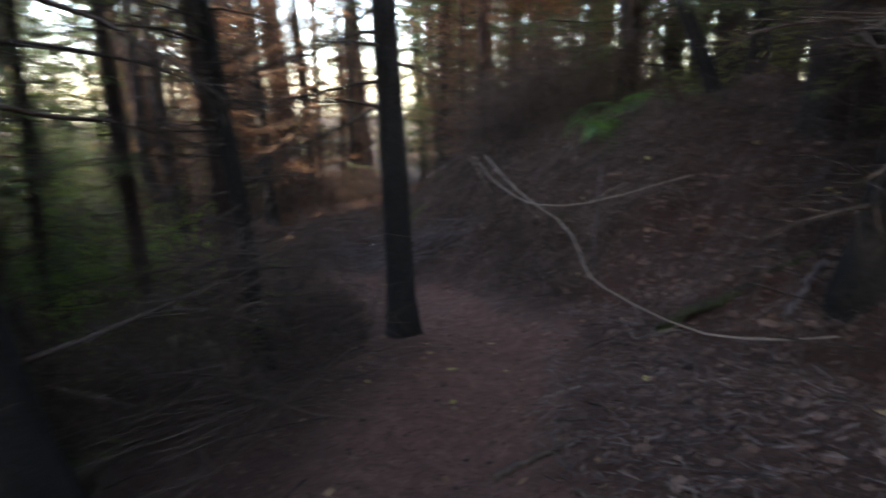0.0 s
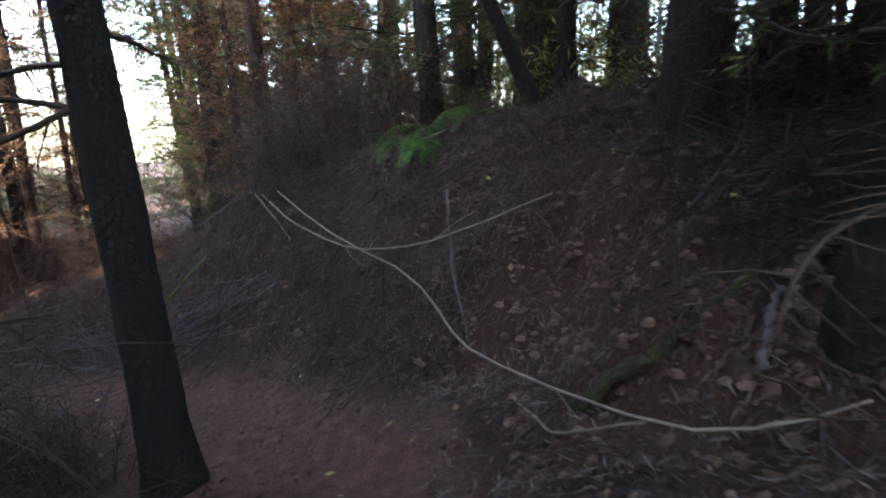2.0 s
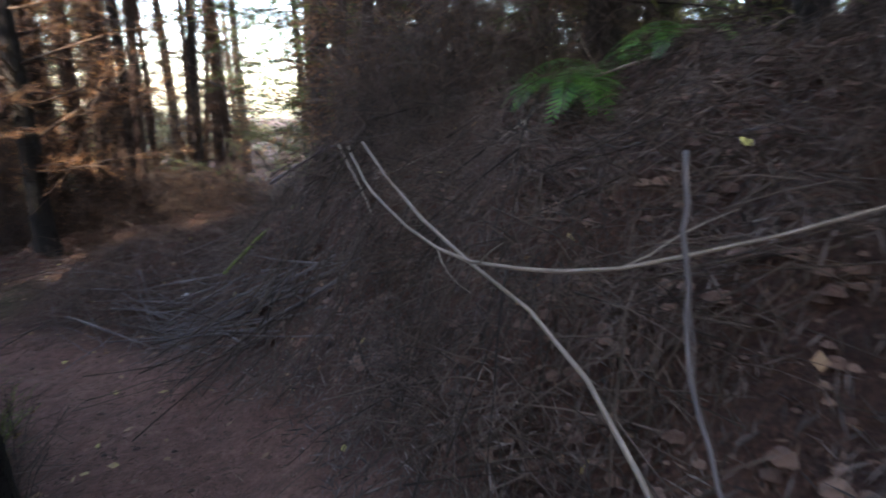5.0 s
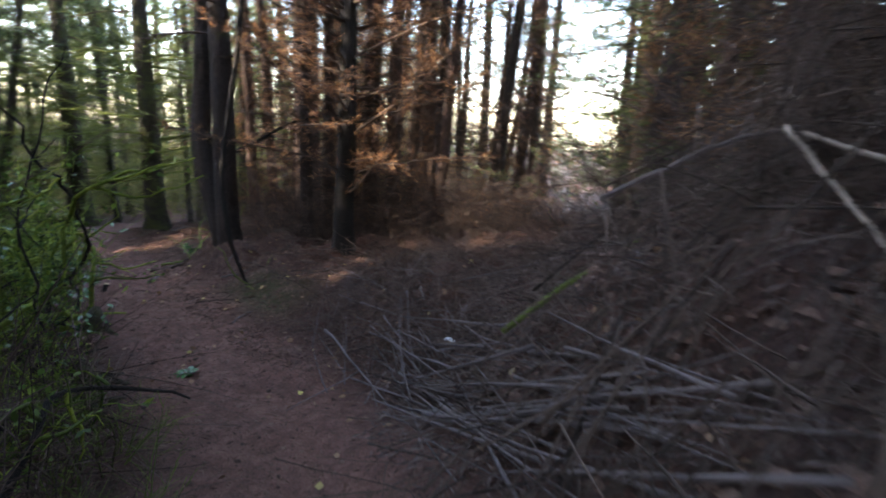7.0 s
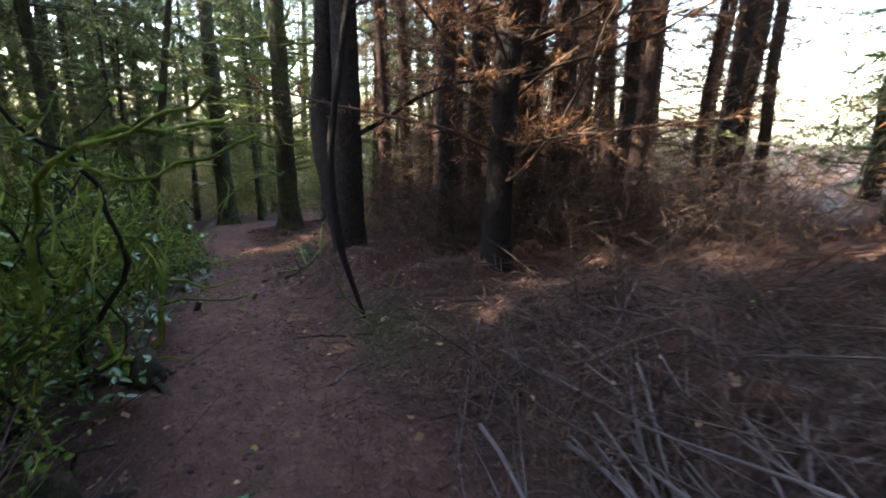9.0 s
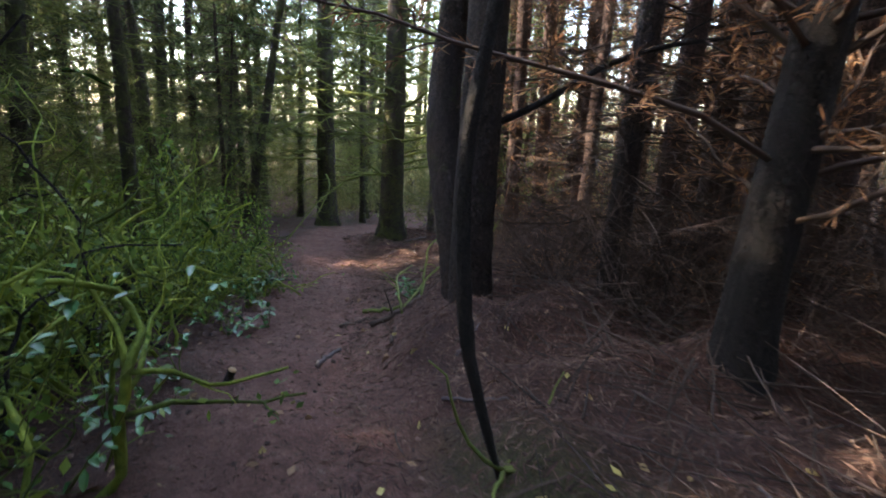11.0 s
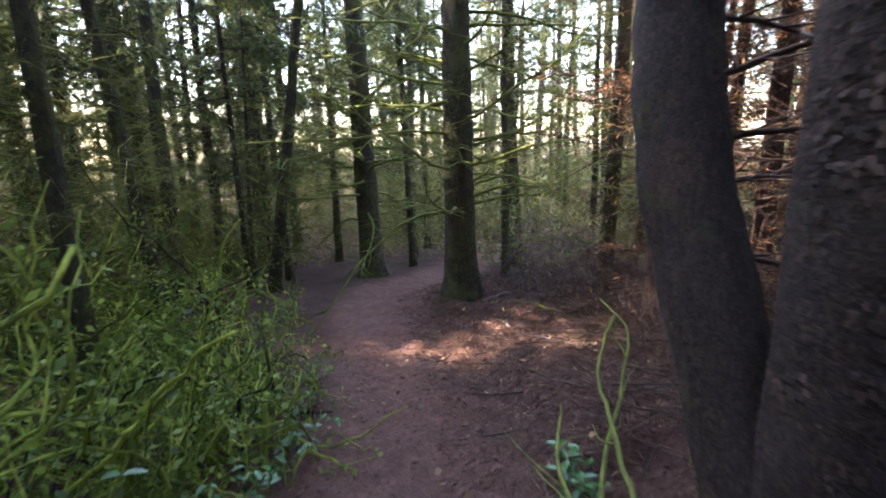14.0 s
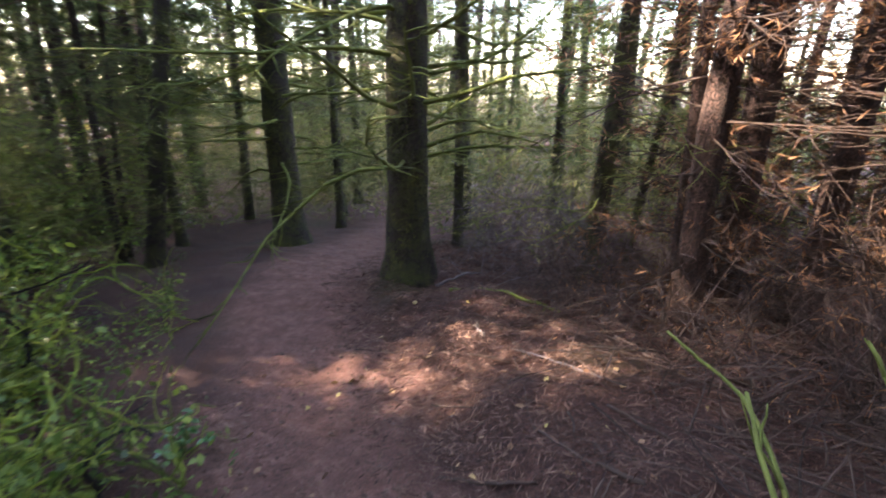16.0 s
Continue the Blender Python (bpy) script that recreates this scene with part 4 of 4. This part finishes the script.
def broad_plant(x, y, seed, count=14, high=0.45, size=0.075):
    rng = np.random.default_rng(seed)
    ob = thing("broadleaf_plant", x, y, gz(x, y), "low plant with glossy broad green leaves", "plant", "broadleaf plants")
    for k in range(5):
        s = Soup()
        st = wander(rng, (0, 0, -0.03), (rng.normal() * 0.6, rng.normal() * 0.6, 1), high * (0.6 + 0.6 * rng.random()), 6, 0.18)
        s.tube(st, np.linspace(0.005, 0.002, 7), 4)
        stem = part("stem", s, M_TWIG_MOSS, ob)
        g = Soup()
        pos = st[rng.integers(2, 7, count // 3)]
        for p in pos:
            d = rng.normal(size=3) * (1, 1, 0.35)
            d /= np.linalg.norm(d)
            sd = cross(d, (0, 0, 1.0))
            sd /= np.linalg.norm(sd) + 1e-9
            up = cross(sd, d)
            ln, wd = size * (0.7 + 0.6 * rng.random()), size * 0.5
            g.add([p, p + d * ln * 0.35 + sd * wd * 0.5 + up * 0.008, p + d * ln * 0.75 + sd * wd * 0.4, p + d * ln - up * 0.01, p + d * ln * 0.75 - sd * wd * 0.4, p + d * ln * 0.35 - sd * wd * 0.5 + up * 0.008, p + d * ln * 0.5 - up * 0.006],
                  [(0, 1, 6), (1, 2, 6), (2, 3, 6), (3, 4, 6), (4, 5, 6), (5, 0, 6)])
        tagged(part("foliage", g, M_LEAF_BROAD, ob), kind="stuff")
    return ob


for k, (x, y, hgt) in enumerate([(-5.6, 8.5, 0.6), (-5.0, 8.0, 0.5), (-6.5, 9.15, 0.4), (-7.3, 9.65, 0.35), (-8.6, 10.35, 0.4), (-8.9, 10.6, 0.35), (-9.4, 10.8, 0.3), (-7.35, 10.0, 0.25), (-4.6, 8.0, 0.5), (-6.1, 8.9, 0.5),
                                 (-7.15, 11.45, 0.25), (-7.3, 11.6, 0.25), (-3.3, 8.1, 0.12), (-9.3, 10.3, 0.4), (-8.1, 10.1, 0.4), (-5.4, 7.9, 1.7), (-4.9, 7.6, 1.8), (-6.3, 8.7, 1.6), (-10.1, 11.2, 0.3), (-7.8, 9.6, 0.6)]):
    broad_plant(x, y, 400 + k, 18, hgt)


def fern(x, y, seed, fronds=9, size=0.7):
    rng = np.random.default_rng(seed)
    ob = thing("fern", x, y, gz(x, y), "bright green fern with arching fronds on the bank", "fern", "ferns on the bank")
    for k in range(fronds):
        a = 6.283 * k / fronds + rng.normal() * 0.3
        s = Soup()
        line = wander(rng, (0, 0, 0), (math.cos(a), math.sin(a), 1.2), size * (0.7 + 0.5 * rng.random()), 14, 0.03, -0.17)
        s.tube(line, np.linspace(0.005, 0.0015, len(line)), 4)
        pos, way = [], []
        for i in range(2, len(line)):
            d = line[i] - line[i - 1]
            d /= np.linalg.norm(d)
            sd = cross(d, (0, 0, 1.0))
            sd /= np.linalg.norm(sd) + 1e-9
            for h in (0, 0.5):
                for q in (-1, 1):
                    p = line[i] - (line[i] - line[i - 1]) * h
                    ln = 0.17 * size * math.sin(math.pi * min(1, (i - h + 1.2) / (len(line) + 1)) ** 0.8) + 0.02
                    w = sd * q + d * 0.35 - np.array([0, 0, 0.15])
                    nrm = cross(sd, d)
                    wd = 0.022 * size
                    e = p + w * ln
                    m = p + w * ln * 0.4
                    s.add([p - d * wd * 0.3, m + d * wd * 0.5, e, m - d * wd * 0.5], [(0, 1, 2, 3)])
        part("frond", s, M_FERN, ob)
    return ob


for k, (x, y, sz) in enumerate([(2.75, 7.75, 1.0), (2.35, 7.15, 0.8), (3.1, 7.2, 0.9), (2.5, 8.2, 0.9), (3.3, 8.2, 0.9), (2.7, 6.55, 0.5), (2.05, 6.9, 0.5), (3.5, 7.7, 0.9)]):
    fern(x, y, 500 + k, 11, sz * 1.15)

# small finds
stick("mossy_log", [(-5.7, 7.85, None), (-5.3, 8.1, None), (-4.95, 8.3, None)], 0.05, M_MOSS, "rotten log wrapped in bright green moss by the path", "log", 2, 90, taper=0.7, sides=10)
stick("mossy_log", [(-5.5, 8.35, None), (-5.2, 8.3, -1.55), (-4.8, 8.45, None)], 0.035, M_MOSS, "crooked mossy root lying by the stumps", "log", 2, 91, taper=0.6, sides=9)
for k, (x, y, hgt) in enumerate([(-3.8, 7.6, 0.22), (-3.4, 7.4, 0.18), (-4.85, 8.36, 0.2)]):
    ob = thing("mossy_stump", x, y, gz(x, y), "low rotten stump thickly covered in moss by the path", "stump")
    s = Soup()
    zz = np.linspace(-0.1, hgt, 7)
    s.tube(np.stack([0.02 * rng1.normal(size=7), 0.02 * rng1.normal(size=7), zz], 1), np.array([1.5, 1.25, 1.0, 0.95, 0.9, 0.8, 0.45]) * 0.1, 14, 0.35, rng1)
    part("stump", s, M_BARK_MOSSY, ob)
    for q in range(4):
        w = Soup()
        a = rng1.random() * 6.283
        w.tube(wander(rng1, (0, 0, 0.06), (math.cos(a), math.sin(a), -0.05), 0.35 + 0.3 * rng1.random(), 7, 0.16, -0.03), np.linspace(0.035, 0.01, 8), 8, 0.3, rng1)
        part("root", w, M_BARK_MOSSY if q % 2 else M_BARK_DARK, ob)
ob = thing("cut_stub", -6.33, 9.35, gz(-6.33, 9.35), "short cut-off stub with pale sawn end at the path's edge", "stump")
s = Soup()
s.tube([(0, 0, -0.1), (0.02, 0.01, 0.0), (0.05, 0.04, 0.1)], [0.034, 0.03, 0.028], 10, 0.1, rng1)
part("stub", s, M_BARK_DARK, ob)
s = Soup()
s.tube([(0.05, 0.04, 0.1), (0.051, 0.041, 0.103)], [0.026, 0.025], 10)
part("cut_face", s, M_CUT, ob, "pale orange sawn wood")
ob = thing("paper_scrap", -1.35, 8.95, gz(-1.35, 8.95) + 0.02, "crumpled white scrap lying among the twigs", "litter")
s = Soup()
s.add([(-0.04, -0.02, 0.0), (0.0, -0.025, 0.014), (0.045, -0.015, 0.003), (0.05, 0.02, 0.012), (0.0, 0.03, 0.022), (-0.045, 0.02, 0.004)], [(0, 1, 4, 5), (1, 2, 3, 4)])
part("scrap", s, M_PAPER, ob)


# ---- litter and undergrowth past counting ----
def clods(name, label, count, x0, x1, y0, y1, dmin, dmax, size, seed):
    """Small rough lumps of earth and matted litter."""
    rng = np.random.default_rng(seed)
    x, y = x0 + (x1 - x0) * rng.random(count * 4), y0 + (y1 - y0) * rng.random(count * 4)
    d = along(x, y)[0]
    ok = np.flatnonzero((d > dmin) & (d < dmax))[:count]
    s = Soup()
    tops = height(x[ok], y[ok])
    for px, py, pz in zip(x[ok], y[ok], tops):
        r = size * (0.3 + 1.0 * rng.random() ** 2.5)
        k = 6
        a = np.arange(k) * 2 * math.pi / k + rng.random()
        low = np.stack([px + r * (0.8 + 0.5 * rng.random(k)) * np.cos(a) * 1.3, py + r * (0.8 + 0.5 * rng.random(k)) * np.sin(a), np.full(k, pz - 0.3 * r)], 1)
        mid = np.stack([px + r * (0.4 + 0.4 * rng.random(k)) * np.cos(a) * 1.3, py + r * (0.4 + 0.4 * rng.random(k)) * np.sin(a), pz + r * (0.2 + 0.35 * rng.random(k))], 1)
        top = np.array([[px, py, pz + r * (0.35 + 0.3 * rng.random())]])
        s.add(np.concatenate([low, mid, top]), [(j, (j + 1) % k, k + (j + 1) % k, k + j) for j in range(k)] + [(k + j, k + (j + 1) % k, 2 * k) for j in range(k)])
    return tagged(new(name, s.mesh(name, M_CLOD, False)), label, "soil", kind="stuff")


M_CLOD = varied_material("matted_litter", [(0.15, (0.035, 0.02, 0.016)), (0.5, (0.11, 0.06, 0.046)), (0.9, (0.23, 0.14, 0.105))], 0.95, 6, bump=0.02)
clods("soil_clods", "rough clods of earth and matted brown litter on the bank", 6500, -0.8, 4.2, 1.5, 9.5, 0.8, 3.6, 0.032, 1)
clods("soil_clods", "small crumbs of earth and litter along the path", 5000, -11, 1.5, 0.5, 14, -1.3, 1.6, 0.018, 2)

def strewn(name, label, category, count, x0, x1, y0, y1, dmin, dmax, length, width, mat, seed, tilt=0.25, lift=0.006):
    rng = np.random.default_rng(seed)
    x, y = x0 + (x1 - x0) * rng.random(count * 4), y0 + (y1 - y0) * rng.random(count * 4)
    d = along(x, y)[0]
    ok = np.flatnonzero((d > dmin) & (d < dmax))[:count]
    x, y = x[ok], y[ok]
    z = height(x, y) + lift * (0.5 + rng.random(len(x)))
    a = rng.random(len(x)) * 6.283
    s = Soup()
    e = 0.03
    sx, sy = (height(x + e, y) - height(x - e, y)) / (2 * e), (height(x, y + e) - height(x, y - e)) / (2 * e)
    way = np.stack([np.cos(a), np.sin(a), np.cos(a) * sx + np.sin(a) * sy + rng.normal(size=len(x)) * tilt], 1)
    s.leaves(np.stack([x, y, z], 1), way, length, width, rng)
    return tagged(new(name, s.mesh(name, mat, False)), label, category, kind="stuff")


strewn("needle_litter", "brown fallen needles and twig bits covering the ground", "litter", 110000, -11, 3.5, 0.5, 14.5, -2.6, 3.6, 0.05, 0.006, M_LITTER, 1)
strewn("needle_litter", "brown fallen twig bits covering the bank", "litter", 26000, -1.5, 4, 0.5, 10.5, 0.4, 3.8, 0.11, 0.009, M_LITTER_GRAY, 2, 0.5, 0.02)
strewn("needle_litter", "red-brown needles beneath the spruces", "litter", 50000, -14, -2, 8.5, 16, 0.2, 4.5, 0.08, 0.008, M_LITTER, 5, 0.35, 0.012)
strewn("fallen_leaves", "brown and yellow dead leaves strewn on the ground", "litter", 650, -11, 3, 1, 14, -1.2, 2.6, 0.06, 0.04, M_LEAF_DEAD, 3, 0.2, 0.01)


def undergrowth(name, label, count, x0, x1, y0, y1, dmin, dmax, high, mat, seed, size=(0.09, 0.045), patchy=0.9, slot=False):
    rng = np.random.default_rng(seed)
    x, y = x0 + (x1 - x0) * rng.random(count * 5), y0 + (y1 - y0) * rng.random(count * 5)
    d = along(x, y)[0]
    thick = lumps(x, y, patchy, seed + 50)
    ok = np.flatnonzero((d > dmin) & (d < dmax) & (thick > -0.15))[:count]
    if slot:
        view = np.degrees(np.arctan2(x[ok] - 0.3, y[ok] - 4.2))
        ok = ok[~((view > -12.5) & (view < -8.5))]
    x, y, thick = x[ok], y[ok], thick[ok]
    z = height(x, y) + high * np.clip(0.35 + thick, 0.1, 1.3) * rng.random(len(x)) ** 0.8
    s = Soup()
    s.leaves(np.stack([x, y, z], 1), rng.normal(size=(len(x), 3)) + (0, 0, 0.3), size[0], size[1], rng, 0.1)
    return tagged(new(name, s.mesh(name, mat, False)), label, "undergrowth", kind="stuff")


undergrowth("undergrowth", "dense low green undergrowth beside the path", 5500, -13, -3, 5, 12, -4.2, -1.15, 0.5, M_LEAF, 1, (0.04, 0.026))
undergrowth("undergrowth", "green undergrowth deeper in the wood", 36000, -32, -4, -4, 14, -18, -3.5, 2.4, M_LEAF, 2, (0.11, 0.04))
undergrowth("undergrowth", "dull green undergrowth beyond the bank", 36000, 0, 12, 11, 28, 2.5, 16, 2.6, M_NEEDLE_GREEN, 3, (0.1, 0.02), 0.9, True)
undergrowth("undergrowth", "dull undergrowth between far trunks", 52000, -38, -8, 16, 38, -14, 20, 2.6, M_NEEDLE_OLIVE, 4, (0.2, 0.035), 0.9)
undergrowth("undergrowth", "dry brown brush beneath the plantation", 14000, -10, -1, 12.5, 22, 2.2, 12, 1.0, M_NEEDLE_BROWN, 6, (0.09, 0.008), 1.4)
undergrowth("undergrowth", "green undergrowth beyond the first steps", 16000, -12, -1.8, -2, 6, -10, -1.9, 1.4, M_LEAF, 7, (0.09, 0.03))
undergrowth("undergrowth", "olive undergrowth on top of the bank", 34000, 2.8, 13, -4, 12, 3.6, 14, 2.2, M_NEEDLE_OLIVE, 8, (0.13, 0.025))
undergrowth("undergrowth", "far wall of dull green foliage between trunks", 34000, -60, 34, 20, 58, -40, 60, 5.0, M_NEEDLE_GREEN, 9, (0.36, 0.08), 0.5)
undergrowth("undergrowth", "far wall of green foliage deep in the wood", 40000, -60, -17, -22, 30, -50, -8, 5.5, M_NEEDLE_OLIVE, 10, (0.34, 0.08), 0.5)


def dead_brush(label, count, x0, x1, y0, y1, dmin, dmax, high, length, radius, mat, seed, rise=0.2, sag=0.5, patchy=0.8):
    """A tangle of thin bent twigs past counting, from the ground up."""
    rng = np.random.default_rng(seed)
    x, y = x0 + (x1 - x0) * rng.random(count * 5), y0 + (y1 - y0) * rng.random(count * 5)
    d = along(x, y)[0]
    thick = lumps(x, y, patchy, seed + 80)
    ok = np.flatnonzero((d > dmin) & (d < dmax) & (thick > -0.5))[:count]
    x, y, thick = x[ok], y[ok], thick[ok]
    m = len(x)
    p = np.stack([x, y, height(x, y) + high * np.clip(0.55 + 0.6 * thick, 0.1, 1.2) * rng.random(m) ** 1.3], 1)
    way = rng.normal(size=(m, 3)) + np.array([0, 0, rise])
    way /= np.linalg.norm(way, axis=1)[:, None]
    bend = rng.normal(size=(m, 3)) * 0.25 - np.array([0, 0, sag * 0.5])
    ln = length * (0.35 + 1.1 * rng.random((m, 1)) ** 1.5)
    side = cross(way, rng.normal(size=(m, 3)))
    side /= np.linalg.norm(side, axis=1)[:, None] + 1e-9
    other = cross(way, side)
    r = radius * (0.5 + rng.random((m, 1)))
    rings = []
    for k, f in enumerate((0, 0.35, 0.7, 1.0)):
        c = p + way * ln * f + bend * ln * f * f
        c[:, 2] = np.maximum(c[:, 2], height(c[:, 0], c[:, 1]) + 0.003)
        for a in (0, 2.094, 4.189):
            rings.append(c + (side * math.cos(a) + other * math.sin(a)) * r * (1 - 0.7 * f))
    s = Soup()
    s.v.append(np.stack(rings, 1).reshape(-1, 3))
    quads = [(3 * k + j, 3 * k + (j + 1) % 3, 3 * k + 3 + (j + 1) % 3, 3 * k + 3 + j) for k in range(3) for j in range(3)]
    s.f = (np.array(quads)[None] + 12 * np.arange(m)[:, None, None]).reshape(-1, 4).tolist()
    s.n = 12 * m
    return tagged(new("dead_brush", s.mesh("dead_brush", mat)), label, "brushwood", kind="stuff")


dead_brush("dense tangle of brown dead twigs heaped on the bank", 6500, 0.4, 3.6, 7.7, 11, 1.5, 4.5, 1.5, 0.7, 0.0042, M_TWIG_BROWN, 1, -0.1, 0.9, 1.2)
dead_brush("brown dead twigs and roots over the bank", 6000, 0.6, 3.2, 4.6, 8.2, 0.7, 3.4, 0.22, 0.4, 0.004, M_TWIG_BROWN, 2, 0.0, 0.8)
dead_brush("low tangle of brown twigs beside the path", 5000, -3.2, 1.0, 7.6, 11.6, 0.85, 3.2, 0.28, 0.5, 0.004, M_TWIG_BROWN, 3, 0.0, 0.6)
dead_brush("tangle of brown twigs beneath the plantation", 9000, -10.5, -1.5, 11.6, 17.5, 2.0, 6.5, 1.3, 0.6, 0.004, M_TWIG_BROWN, 4, 0.3, 0.2, 0.7)
dead_brush("grey dead twigs beneath the mossy stand", 3500, -14, -8.5, 14.6, 19, 1.6, 5.5, 1.0, 0.6, 0.004, M_TWIG_GRAY, 5, 0.3, 0.2, 0.7)
dead_brush("dark dead twigs among the slim trunks", 3800, -5, -0.9, 2.2, 7.5, -5.0, -0.95, 1.4, 0.8, 0.004, M_TWIG_BROWN, 6, 0.1, 0.3, 0.8)
dead_brush("dark dead twigs round the trunks at the bank", 5000, 2.3, 4.2, -0.5, 4.2, 2.2, 5.0, 1.6, 0.6, 0.004, M_TWIG, 7, 0.1, 0.4, 0.9)
dead_brush("green mossy twigs beside the path", 1500, -13, -3.2, 6.2, 12, -4.0, -1.15, 0.7, 0.38, 0.006, M_MOSS, 8, 0.5, 0.2, 0.8)
dead_brush("dull twigs deeper in the wood", 9000, -26, -11, 3, 26, -12, -2.5, 3.5, 1.0, 0.006, M_TWIG_MOSS, 9, 0.3, 0.3, 0.5)
